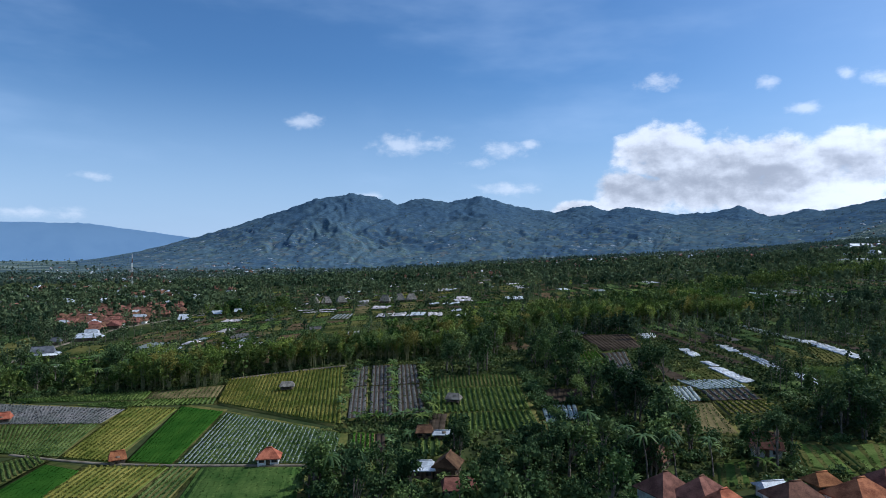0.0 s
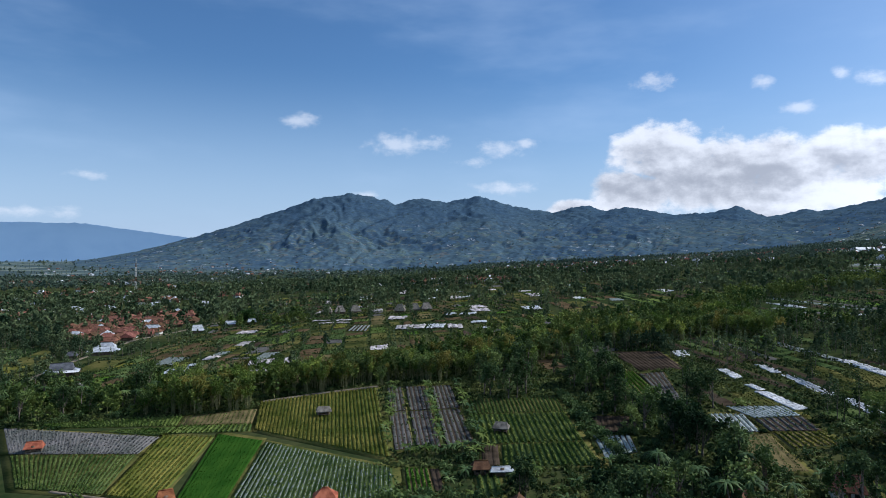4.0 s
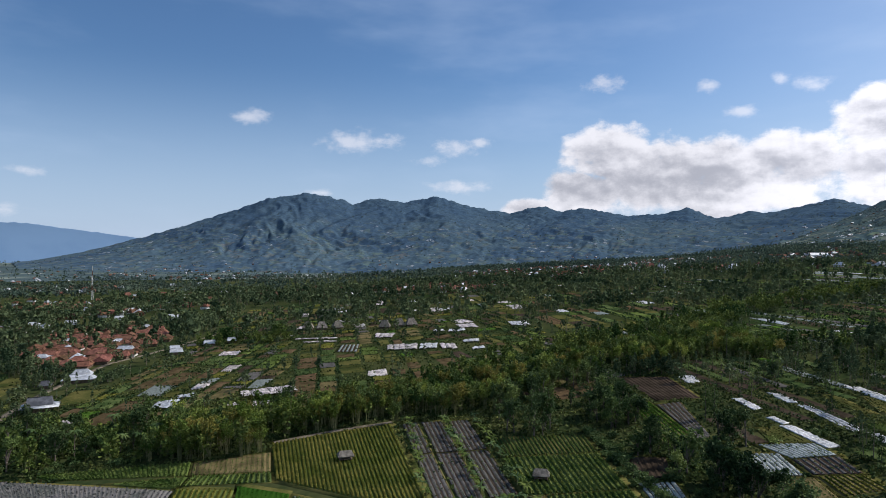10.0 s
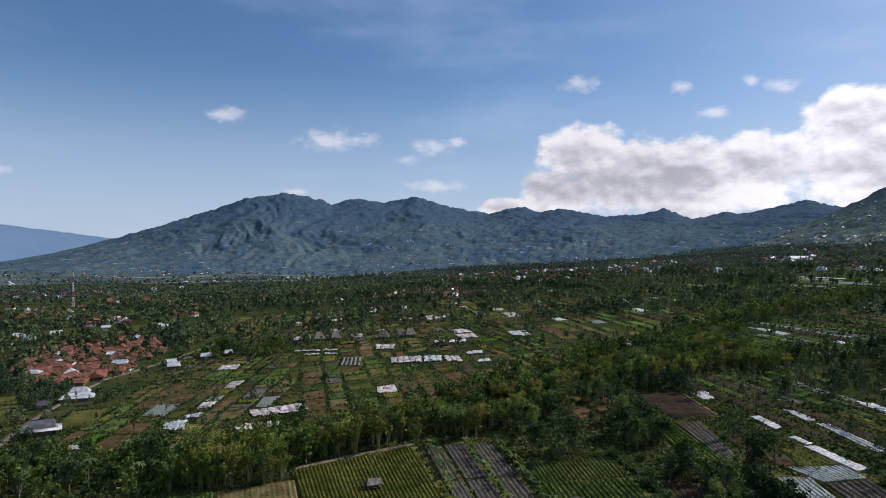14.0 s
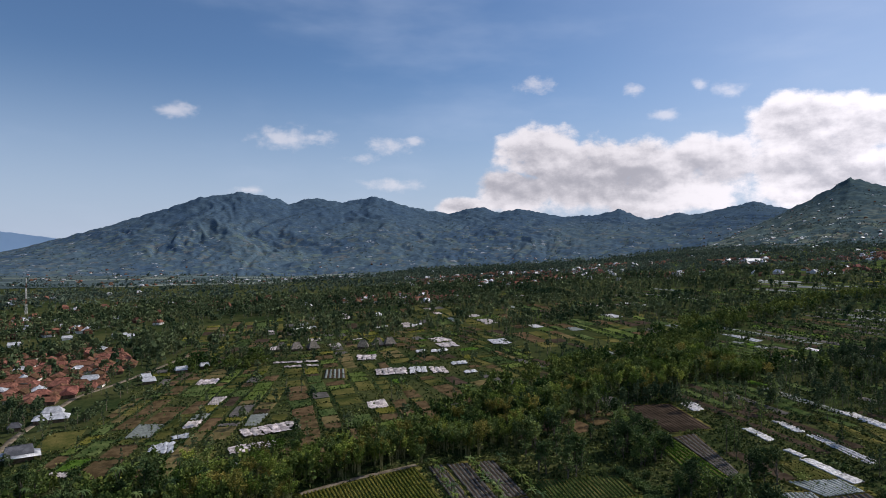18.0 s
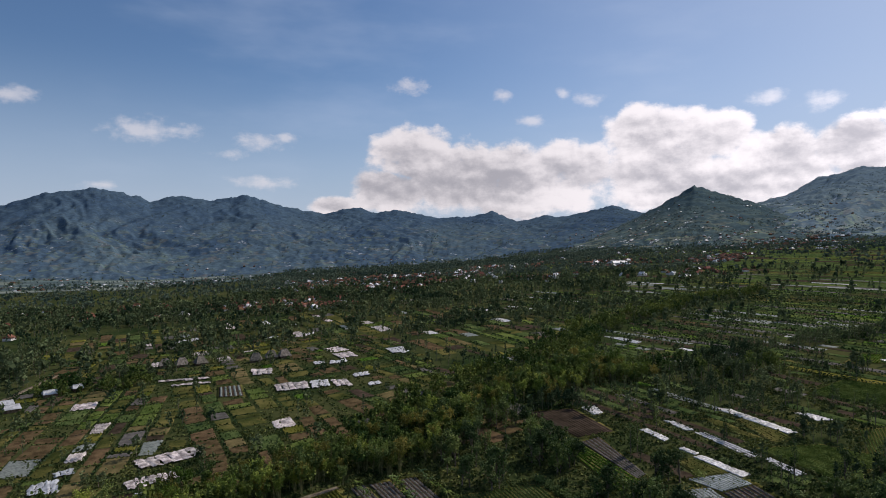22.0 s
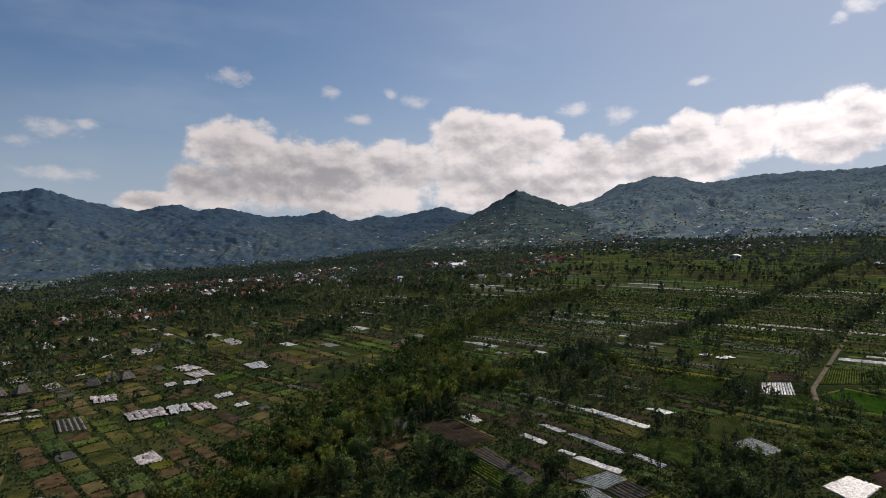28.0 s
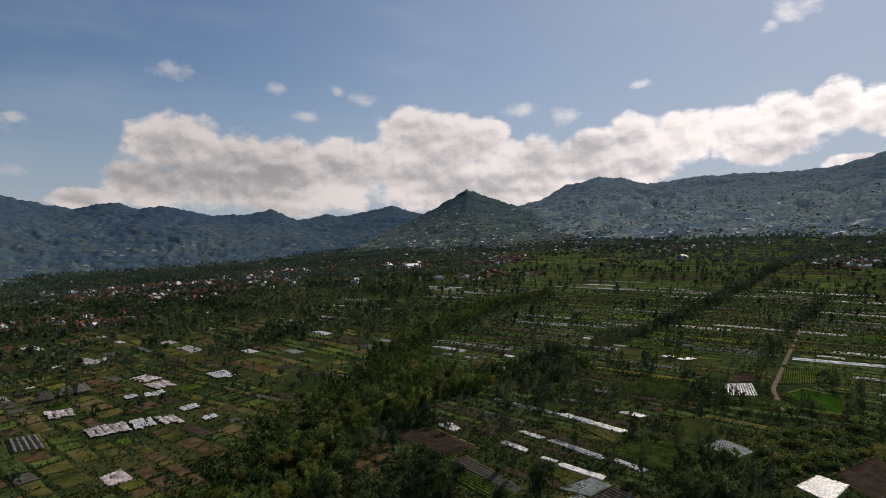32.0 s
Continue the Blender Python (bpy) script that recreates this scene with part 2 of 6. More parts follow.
M = {}
M["leaf_dark"] = material("leaf_dark", (0.026, 0.050, 0.020), (0.086, 0.130, 0.044), 0.05, 0.7, 0.9, 0, 0.4, False, 0, 0.22, 0.05)
M["leaf_mid"] = material("leaf_mid", (0.046, 0.086, 0.024), (0.150, 0.205, 0.056), 0.05, 0.65, 0.9, 0, 0.45, False, 0, 0.24, 0.12)
M["leaf_bamboo"] = material("leaf_bamboo", (0.080, 0.138, 0.022), (0.215, 0.272, 0.055), 0.05, 0.7, 0.7, 0, 0.4, False, 0, 0.26, 0.05)
M["leaf_gold"] = material("leaf_gold", (0.105, 0.112, 0.022), (0.235, 0.215, 0.048), 0.06, 0.7, 0.7, 0, 0.3, False, 0, 0.3, 0.1)
M["leaf_palm"] = material("leaf_palm", (0.050, 0.090, 0.030), (0.120, 0.175, 0.056), 0.2, 0.6, 2.0, 0, 0.3, False, 0, 0.22, 0.1)
M["leaf_far"] = material("leaf_far", (0.036, 0.064, 0.032), (0.140, 0.174, 0.080), 0.02, 0.75, 0.15, 0, 0.13, True, 0, 0.2, 0.02)
M["leaf_belt"] = material("leaf_belt", (0.036, 0.076, 0.020), (0.175, 0.216, 0.050), 0.03, 0.7, 0.5, 0, 0.3, True, 0, 0.22, 0.05)
# crowns on the far slopes: blue-grey distance haze mixed into the leaf colour
M["slope_leaf_hazy"] = material("slope_leaf_hazy", (0.060, 0.090, 0.094), (0.112, 0.148, 0.132), 0.004, 0.9, 0.1, 0, 0.15, True, 0, 0.4, 0.0)
# fields of the far plain, paled by haze painted into the base colour
M["hazy_field"] = material("hazy_field", (0.130, 0.160, 0.140), (0.215, 0.240, 0.195), 0.01, 0.95, 0.05, 0, 0.25, True, 0, 0, 0.0)
M["meadow"] = material("meadow", (0.036, 0.072, 0.016), (0.082, 0.122, 0.030), 0.15, 0.9, 1.4, 0.4, 0.12, spec=0.0)
# thickets of the far plain, blued the same way for distance haze
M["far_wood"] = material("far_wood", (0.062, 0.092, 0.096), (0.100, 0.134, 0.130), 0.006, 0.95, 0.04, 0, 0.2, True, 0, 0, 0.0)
M["net"] = material("net", (0.22, 0.25, 0.23), (0.36, 0.39, 0.36), 0.5, 0.7, 5.0, 0.4, 0.1, False, 0.0, 0, 0.2)
M["crop_light"] = material("crop_light", (0.085, 0.125, 0.026), (0.190, 0.215, 0.056), 0.2, 0.9, 3.0, 0.3, 0.25, False, 0, 0.2, 0.0)
M["weed"] = material("weed", (0.032, 0.058, 0.018), (0.105, 0.125, 0.036), 0.05, 0.8, 0.4, 0, 0.5, True, 0, 0.2, 0.06)
M["bark"] = material("bark", (0.07, 0.055, 0.04), (0.19, 0.16, 0.125), 1.5, 0.9, 9, 0.4, 0.2)
M["culm"] = material("culm", (0.10, 0.11, 0.04), (0.22, 0.21, 0.09), 1.0, 0.6, 6, 0.2, 0.2)
M["ground"] = material("ground", (0.024, 0.040, 0.014), (0.070, 0.074, 0.028), 0.02, 1.0, 0.35, 0.5, spec=0.0)
M["soil"] = material("soil", (0.060, 0.042, 0.022), (0.132, 0.092, 0.048), 0.25, 0.95, 3.0, 0.6, 0.15, spec=0.0)
M["ochre"] = material("ochre", (0.088, 0.074, 0.032), (0.168, 0.134, 0.060), 0.2, 0.95, 1.5, 0.6, 0.15, spec=0.0)
M["soil_dark"] = material("soil_dark", (0.036, 0.027, 0.019), (0.076, 0.056, 0.040), 0.25, 0.95, 3.0, 0.6, 0.15, spec=0.0)
M["path"] = material("path", (0.12, 0.098, 0.068), (0.225, 0.188, 0.138), 0.4, 0.95, 4.0, 0.4, spec=0.0)
M["rice"] = material("rice", (0.022, 0.066, 0.008), (0.038, 0.092, 0.012), 0.12, 0.9, 4.0, 0.3, 0.1, False, 0, 0.0, spec=0.0)
M["lawn"] = material("lawn", (0.039, 0.051, 0.014), (0.123, 0.112, 0.035), 0.09, 0.9, 1.2, 0.5, 0.3, False, 0, 0.0, spec=0.0)
M["crop_green"] = material("crop_green", (0.066, 0.108, 0.024), (0.155, 0.200, 0.054), 0.2, 0.9, 3.0, 0.4, 0.25, False, 0, 0.3, spec=0.0)
M["crop_dark"] = material("crop_dark", (0.048, 0.084, 0.026), (0.118, 0.158, 0.054), 0.2, 0.9, 3.0, 0.4, 0.25, False, 0, 0.3, spec=0.0)
M["maize"] = material("maize", (0.105, 0.125, 0.022), (0.260, 0.235, 0.055), 0.12, 0.65, 2.5, 0.4, 0.2, False, 0, 0.35, spec=0.0)
M["veg"] = material("veg", (0.05, 0.11, 0.014), (0.11, 0.19, 0.03), 0.4, 0.6, 3.0, 0.4, 0.2, False, 0, 0.2, spec=0.0)
M["purple"] = material("purple", (0.100, 0.105, 0.090), (0.190, 0.172, 0.160), 0.12, 0.85, 1.4, 0.4, 0.12, spec=0.0)
M["mulch_silver"] = material("mulch_silver", (0.115, 0.135, 0.115), (0.235, 0.255, 0.225), 0.6, 0.6, 5.0, 0.5, 0.12, False, 0.0, 0, 0.12)
M["mulch_grey"] = material("mulch_grey", (0.074, 0.069, 0.061), (0.130, 0.121, 0.109), 0.4, 0.8, 5.0, 0.5, 0.15, False, 0.0, 0, 0.03)
M["plastic"] = material("plastic", (0.40, 0.39, 0.38), (0.88, 0.86, 0.82), 0.9, 0.32, 2.6, 1.0, 0.15, False, 0.0, 0.1, 0.7, lo=0.36, hi=0.62, deep=0.25)
M["tarp"] = material("tarp", (0.24, 0.20, 0.18), (0.74, 0.66, 0.61), 0.35, 0.55, 2.2, 0.9, 0.25, False, 0, 0.1, 0.45, lo=0.38, hi=0.62, deep=0.2)
M["tile_red"] = material("tile_red", (0.088, 0.042, 0.028), (0.205, 0.104, 0.062), 0.6, 0.9, 5.0, 0.5, 0.45, spec=0.05)
M["tile_orange"] = material("tile_orange", (0.180, 0.062, 0.030), (0.400, 0.155, 0.072), 0.6, 0.9, 5.0, 0.5, 0.25, spec=0.05)
M["tile_brown"] = material("tile_brown", (0.090, 0.046, 0.030), (0.195, 0.100, 0.062), 0.6, 0.9, 5.0, 0.5, 0.4, spec=0.05)
M["zinc"] = material("zinc", (0.30, 0.31, 0.32), (0.58, 0.59, 0.60), 0.5, 0.6, 4.0, 0.4, 0.15, False, 0.2, 0, 0.5)
M["slate"] = material("slate", (0.045, 0.048, 0.055), (0.105, 0.105, 0.115), 0.5, 0.7, 4.0, 0.4, 0.2)
M["plaster"] = material("plaster", (0.50, 0.48, 0.44), (0.78, 0.76, 0.71), 0.5, 0.9, 4.0, 0.2, 0.15)
M["timber"] = material("timber", (0.075, 0.052, 0.034), (0.19, 0.135, 0.09), 0.8, 0.85, 6.0, 0.3, 0.2)
M["thatch"] = material("thatch", (0.085, 0.075, 0.060), (0.24, 0.21, 0.17), 0.8, 0.95, 6.0, 0.6, 0.2)
M["window"] = material("window_glass", (0.03, 0.035, 0.04), (0.05, 0.055, 0.06), 1, 0.2, 3, 0, 0, False, 0, 0, 0.6)
# flat pale blue stands in for the haze over the farthest mountain
M["mount_far_hazy"] = material("far_mountain", (0.140, 0.225, 0.345), (0.160, 0.250, 0.370), 0.002, 1.0, 0.01, 0, 0, spec=0.0)


def hillside(name, deep, forest, field, soil, amount, top, pale, mottled=0.6):
    """Wooded slopes with a patchwork of fields lower down; the patches are cells of their own colour. The colours given
    already hold distance haze.
    """
    m = bpy.data.materials.new(name)
    m.use_nodes = True
    n, l = m.node_tree.nodes, m.node_tree.links
    bs = n["Principled BSDF"]
    bs.inputs["Roughness"].default_value, bs.inputs["Specular IOR Level"].default_value = 1.0, 0.0
    geo = n.new("ShaderNodeNewGeometry")

    def noise_at(scale, detail=5.0, rough=0.55):
        nz = n.new("ShaderNodeTexNoise")
        nz.inputs["Scale"].default_value, nz.inputs["Detail"].default_value, nz.inputs["Roughness"].default_value = scale, detail, rough
        l.new(geo.outputs["Position"], nz.inputs["Vector"])
        return nz.outputs[0]

    def step(value, lo, hi, a=0.0, b=1.0):
        r = n.new("ShaderNodeMapRange")
        r.interpolation_type = "SMOOTHSTEP"
        for key, v in (("From Min", lo), ("From Max", hi), ("To Min", a), ("To Max", b)):
            r.inputs[key].default_value = v
        l.new(value, r.inputs[0])
        return r.outputs[0]

    def times(a, b):
        k = n.new("ShaderNodeMath")
        k.operation = "MULTIPLY"
        l.new(a, k.inputs[0])
        l.new(b, k.inputs[1])
        return k.outputs[0]

    def blend(f, a, b):
        k = n.new("ShaderNodeMix")
        k.data_type = "RGBA"
        l.new(f, k.inputs["Factor"])
        for key, v in (("A", a), ("B", b)):
            if isinstance(v, tuple):
                k.inputs[key].default_value = (*v, 1)
            else:
                l.new(v, k.inputs[key])
        return k.outputs["Result"]

    large, mid, fine = noise_at(0.0022), noise_at(0.013, 6.0, 0.65), noise_at(0.05, 4.0, 0.7)
    mp = n.new("ShaderNodeMapping")
    mp.inputs["Scale"].default_value = (0.030, 0.030, 0.050)
    l.new(geo.outputs["Position"], mp.inputs[0])
    cell = n.new("ShaderNodeTexVoronoi")
    cell.inputs["Scale"].default_value = 1.0
    l.new(mp.outputs[0], cell.inputs["Vector"])
    rgb = n.new("ShaderNodeSeparateColor")
    l.new(cell.outputs["Color"], rgb.inputs[0])
    pos = n.new("ShaderNodeSeparateXYZ")
    l.new(geo.outputs["Position"], pos.inputs[0])
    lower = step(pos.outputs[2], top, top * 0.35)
    # deep tones: denser forest, also standing in for cloud shadow
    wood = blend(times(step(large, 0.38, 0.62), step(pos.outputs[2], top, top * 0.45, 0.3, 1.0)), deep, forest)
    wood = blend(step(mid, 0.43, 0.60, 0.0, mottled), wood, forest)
    land = blend(rgb.outputs[0], field, soil)
    mask = times(times(step(rgb.outputs[1], 1 - amount, 1.02 - amount), step(mid, 0.40, 0.56)), lower)
    col = blend(mask, wood, land)
    white = times(times(step(rgb.outputs[2], 0.965, 0.97), step(fine, 0.52, 0.57)), lower)
    col = blend(white, col, pale)
    hsv = n.new("ShaderNodeHueSaturation")
    l.new(col, hsv.inputs["Color"])
    l.new(step(fine, 0.3, 0.7, 0.76, 1.22), hsv.inputs["Value"])
    l.new(hsv.outputs[0], bs.inputs["Base Color"])
    bp = n.new("ShaderNodeBump")
    bp.inputs["Strength"].default_value, bp.inputs["Distance"].default_value = 0.35, 2.0
    l.new(fine, bp.inputs["Height"])
    l.new(bp.outputs[0], bs.inputs["Normal"])
    return m


# the range's colours include the blue of distance haze
M["mount"] = hillside("hazy_mountain_forest", (0.050, 0.086, 0.130), (0.074, 0.114, 0.140), (0.096, 0.140, 0.130), (0.106, 0.120, 0.126), 0.4, 330.0, (0.24, 0.26, 0.28), 0.35)
# long slope, lightened and blued by painted-in haze
M["hill"] = hillside("hazy_hill_slope", (0.104, 0.152, 0.190), (0.156, 0.210, 0.222), (0.215, 0.280, 0.220), (0.230, 0.244, 0.230), 0.42, 480.0, (0.66, 0.68, 0.70))
# cone hill, greener, with a weaker haze tint in its colours
M["cone"] = hillside("hazy_cone_slope", (0.046, 0.076, 0.090), (0.086, 0.122, 0.116), (0.140, 0.178, 0.120), (0.160, 0.155, 0.130), 0.42, 300.0, (0.66, 0.66, 0.66))
# woods beyond a kilometre: leaf green with distance haze painted in
M["leaf_hazy"] = material("hazy_forest", (0.050, 0.080, 0.062), (0.122, 0.158, 0.108), 0.006, 0.8, 0.05, 0, 0.16, True, 0, 0.22, 0.0)
for key in ("ochre", "crop_green", "crop_dark", "lawn", "soil", "soil_dark", "mulch_grey", "mulch_silver", "maize", "veg", "plastic", "tile_red", "tile_brown", "zinc", "plaster", "tarp"):
    src = M[key].copy()  # the same surface, varied from plot to plot
    src.name = key + "_patch"
    nt = src.node_tree
    for nd in [x for x in nt.nodes if x.type == "OBJECT_INFO"]:
        geo_nd = nt.nodes.new("ShaderNodeNewGeometry")
        for lk in [k for k in nt.links if k.from_node == nd]:
            nt.links.new(geo_nd.outputs["Random Per Island"], lk.to_socket)
    M[key + "_patch"] = src


# ---------------------------------------------------------------- building helpers
rng = np.random.default_rng(7)


def ground_z(x, y):
    """Height of the gently rising land."""
    x, y = np.asarray(x, float), np.asarray(y, float)
    gx = np.where(x > -150, x, -150 - 150 * (1 - np.exp((np.minimum(x, -150) + 150) / 150)))
    gy = np.where(y < 350, np.maximum(y, -200), 350 + 350 * (1 - np.exp(-(np.maximum(y, 350) - 350) / 350)))
    turn, d = np.degrees(np.arctan2(x, y)), np.hypot(x, y)
    fall = np.clip((d - 1300) / 1200, 0, 1)
    fall = fall * fall * (3 - 2 * fall) * np.interp(turn, (-40, -15, 0, 10, 22, 28, 36), (14, 16, 34, 36, 38, 20, 0))  # the valley before the range
    far_rise = np.interp(turn, (-27, -20, 30, 37), (0.0075, 0.0, 0.0, 0.006)) * np.maximum(0, d - np.interp(turn, (0, 37), (2500, 1500)))
    return -2.6 + 0.0573 * gx + 0.0343 * gy - fall + far_rise


def gz(x, y):
    return float(ground_z(x, y))


def mesh_of(name, verts, quads, mats, index=None, smooth=False):
    """A mesh from arrays; quads may repeat a corner for a triangle."""
    me = bpy.data.meshes.new(name)
    v = np.asarray(verts, np.float32).reshape(-1, 3)
    q = np.asarray(quads, np.int32).reshape(-1, 4)
    me.vertices.add(len(v))
    me.vertices.foreach_set("co", v.ravel())
    me.loops.add(q.size)
    me.loops.foreach_set("vertex_index", q.ravel())
    me.polygons.add(len(q))
    me.polygons.foreach_set("loop_start", np.arange(0, q.size, 4, dtype=np.int32))
    me.polygons.foreach_set("loop_total", np.full(len(q), 4, np.int32))
    for mt in mats if isinstance(mats, (list, tuple)) else [mats]:
        me.materials.append(mt)
    if index is not None:
        me.polygons.foreach_set("material_index", np.asarray(index, np.int32))
    if smooth:
        me.polygons.foreach_set("use_smooth", np.ones(len(q), bool))
    me.update(calc_edges=True)
    return me


def thing(name, x, y, z, label, category, group="", kind="", rot=0.0):
    ob = new(name)
    ob.empty_display_size = 0.5
    ob.matrix_world = pose(x, y, z, 0, 0, rot)
    return tagged(ob, label, category, group, kind)


def part(name, me, parent, label=""):
    ob = new(name, me)
    ob.parent = parent
    if label:
        tagged(ob, label)
    return ob


class Shape:
    """Collects boxes, prisms and sheets into one mesh."""

    def __init__(self):
        self.v, self.q = [], []

    def quad(self, a, b, c, d):
        n = len(self.v)
        self.v += [a, b, c, d]
        self.q.append((n, n + 1, n + 2, n + 3))

    def solid(self, bottom, top):
        """A closed block between two loops of four corners."""
        n = len(self.v)
        self.v += list(bottom) + list(top)
        self.q += [(n + 3, n + 2, n + 1, n), (n + 4, n + 5, n + 6, n + 7)]
        self.q += [(n + i, n + (i + 1) % 4, n + 4 + (i + 1) % 4, n + 4 + i) for i in range(4)]

    def box(self, x0, y0, z0, x1, y1, z1):
        c = ((x0, y0), (x1, y0), (x1, y1), (x0, y1))
        self.solid([(*p, z0) for p in c], [(*p, z1) for p in c])

    def post(self, x, y, z0, z1, r=0.08, dx=0.0, dy=0.0, tip=1.0, n=5):
        k = len(self.v)
        for z, cx, cy, s in ((z0, x, y, 1.0), (z1, x + dx, y + dy, tip)):
            self.v += [(cx + r * s * math.cos(i * 6.2832 / n), cy + r * s * math.sin(i * 6.2832 / n), z) for i in range(n)]
        self.q += [(k + i, k + (i + 1) % n, k + n + (i + 1) % n, k + n + i) for i in range(n)]

    def mesh(self, name, mt, smooth=False):
        return mesh_of(name, self.v, self.q, mt, None, smooth)


def cards(centres, size, r, flat_bias=0.35, aspect=1.0):
    """Leaf clumps: small bent quads with random turns about the given centres."""
    c = np.asarray(centres, float).reshape(-1, 3)
    n = len(c)
    s = np.broadcast_to(np.asarray(size, float), (n,)) * r.uniform(0.6, 1.3, n)
    u = r.normal(size=(n, 3))
    u[:, 2] *= 1 - flat_bias
    u /= np.linalg.norm(u, axis=1, keepdims=True) + 1e-9
    w = r.normal(size=(n, 3))
    w -= (w * u).sum(1, keepdims=True) * u
    w /= np.linalg.norm(w, axis=1, keepdims=True) + 1e-9
    k = np.cross(u, w)
    u, w, k = u * (s * aspect)[:, None] * 0.5, w * s[:, None] * 0.5, k * s[:, None] * 0.18
    v = np.stack([c - u - w + k, c + u - w * 0.7 - k, c + u * 0.8 + w + k, c - u * 0.8 + w * 0.8 - k], 1).reshape(-1, 3)
    return v, np.arange(4 * n).reshape(-1, 4)


def join(*meshes):
    vs, qs, k = [], [], 0
    for v, q in meshes:
        v, q = np.asarray(v, float).reshape(-1, 3), np.asarray(q, int).reshape(-1, 4)
        vs.append(v)
        qs.append(q + k)
        k += len(v)
    return np.concatenate(vs), np.concatenate(qs)


def stem(points, radii, n=5):
    """A tapered tube along points."""
    v, q = [], []
    for (x, y, z), r in zip(points, radii):
        v += [(x + r * math.cos(i * 6.2832 / n), y + r * math.sin(i * 6.2832 / n), z) for i in range(n)]
    for s in range(len(points) - 1):
        q += [(s * n + i, s * n + (i + 1) % n, s * n + n + (i + 1) % n, s * n + n + i) for i in range(n)]
    return np.array(v), np.array(q)


def broad_tree(r, leaves=600, height=9.5, spread=3.2):
    limbs = [stem([(0, 0, -0.4), (0.1, 0, height * 0.25), (0.25, 0.1, height * 0.55), (0.1, 0.2, height * 0.85)], (0.30, 0.22, 0.15, 0.05))]
    tips, skew = [], r.normal(size=2) * 0.7
    for i in range(9):
        a, h = i * 0.75 + r.uniform(-0.4, 0.4), height * r.uniform(0.28, 1.0)
        d = spread * r.uniform(0.35, 1.1) * math.sin(math.pi * min(0.93, 0.22 + 0.66 * h / height))
        tip = (d * math.cos(a) + skew[0], d * math.sin(a) + skew[1], h)
        limbs.append(stem([(0.1, 0, height * 0.22), (tip[0] * 0.5, tip[1] * 0.5, height * 0.22 + (h - height * 0.22) * 0.6), tip], (0.12, 0.08, 0.03), 4))
        tips.append(tip)
    tips += [(r.normal() * spread * 0.35 + skew[0], r.normal() * spread * 0.35 + skew[1], height * r.uniform(0.6, 1.12)) for _ in range(5)]
    tips, size = np.array(tips), r.uniform(0.5, 1.3, 14)
    k = r.integers(0, len(tips), leaves)
    c = tips[k] + r.normal(size=(leaves, 3)) * (spread * 0.19, spread * 0.19, height * 0.075) * size[k][:, None]
    return join(*limbs), cards(c, 0.58 * (420 / leaves) ** 0.5, r)


def slender_tree(r, leaves=340, height=12.5, spread=2.0):
    lean = r.normal(size=2) * 0.4
    trunk = stem([(0, 0, -0.4), (lean[0] * 0.3, lean[1] * 0.3, height * 0.35), (lean[0], lean[1], height * 0.7), (lean[0] * 1.1, lean[1] * 1.1, height)], (0.18, 0.14, 0.09, 0.02))
    limbs, tips = [trunk], []
    for i in range(13):
        h = height * r.uniform(0.30, 1.0)
        a, d = r.uniform(0, 6.28), spread * r.uniform(0.4, 1.1) * (1.2 - 0.85 * h / height)
        base = (lean[0] * h / height, lean[1] * h / height, h - 1.3)
        tip = (base[0] + d * math.cos(a), base[1] + d * math.sin(a), h + 0.3)
        limbs.append(stem([base, tip], (0.05, 0.015), 3))
        tips.append(tip)
    tips, size = np.array(tips), r.uniform(0.5, 1.4, 13)
    k = r.integers(0, len(tips), leaves)
    c = tips[k] + r.normal(size=(leaves, 3)) * (0.48, 0.48, 0.75) * size[k][:, None]
    return join(*limbs), cards(c, 0.46 * (340 / leaves) ** 0.5, r, 0.0, 0.65)


def upright_tree(r, leaves=14, height=9.5, spread=1.7):
    """A narrow pointed crown on a thin stem, for trees far off."""
    h = 0.2 + 0.8 * r.uniform(size=leaves) ** 0.8
    a, d = r.uniform(0, 6.28, leaves), spread * (1.2 - h) * r.uniform(0.2, 1.0, leaves)
    c = np.stack([d * np.cos(a) + r.normal() * 0.3 * h, d * np.sin(a), h * height], 1)
    return stem([(0, 0, -0.4), (0, 0, height * 0.7)], (0.2, 0.06), 3), cards(c, 1.75 * (14 / leaves) ** 0.5, r, -0.4, 0.7)


def bamboo_clump(r, leaves=520, height=12.0, culms=10):
    st, pts = [], []
    for i in range(culms):
        a, b, h = r.uniform(0, 6.28), r.uniform(0.1, 0.9), height * r.uniform(0.72, 1.08)
        o = r.uniform(0.8, 2.6)
        p = [(b * math.cos(a), b * math.sin(a), -0.3)]
        for s in (0.35, 0.65, 0.85, 1.0):
            d = b + o * s ** 2.4
            p.append((d * math.cos(a), d * math.sin(a), h * (s - 0.10 * s ** 5)))
        st.append(stem(p, (0.09, 0.08, 0.06, 0.035, 0.012), 4))
        p = np.array(p)
        k = leaves // culms
        s = r.uniform(0.28, 1.0, k) ** 0.7 * 4
        i0 = np.minimum(s.astype(int), 3)
        f = (s - i0)[:, None]
        pts.append(p[i0] * (1 - f) + p[i0 + 1] * f + r.normal(size=(k, 3)) * (0.5, 0.5, 0.4))
    return join(*st), cards(np.concatenate(pts), 0.55 * (520 / leaves) ** 0.5, r, 0.0, 0.55)


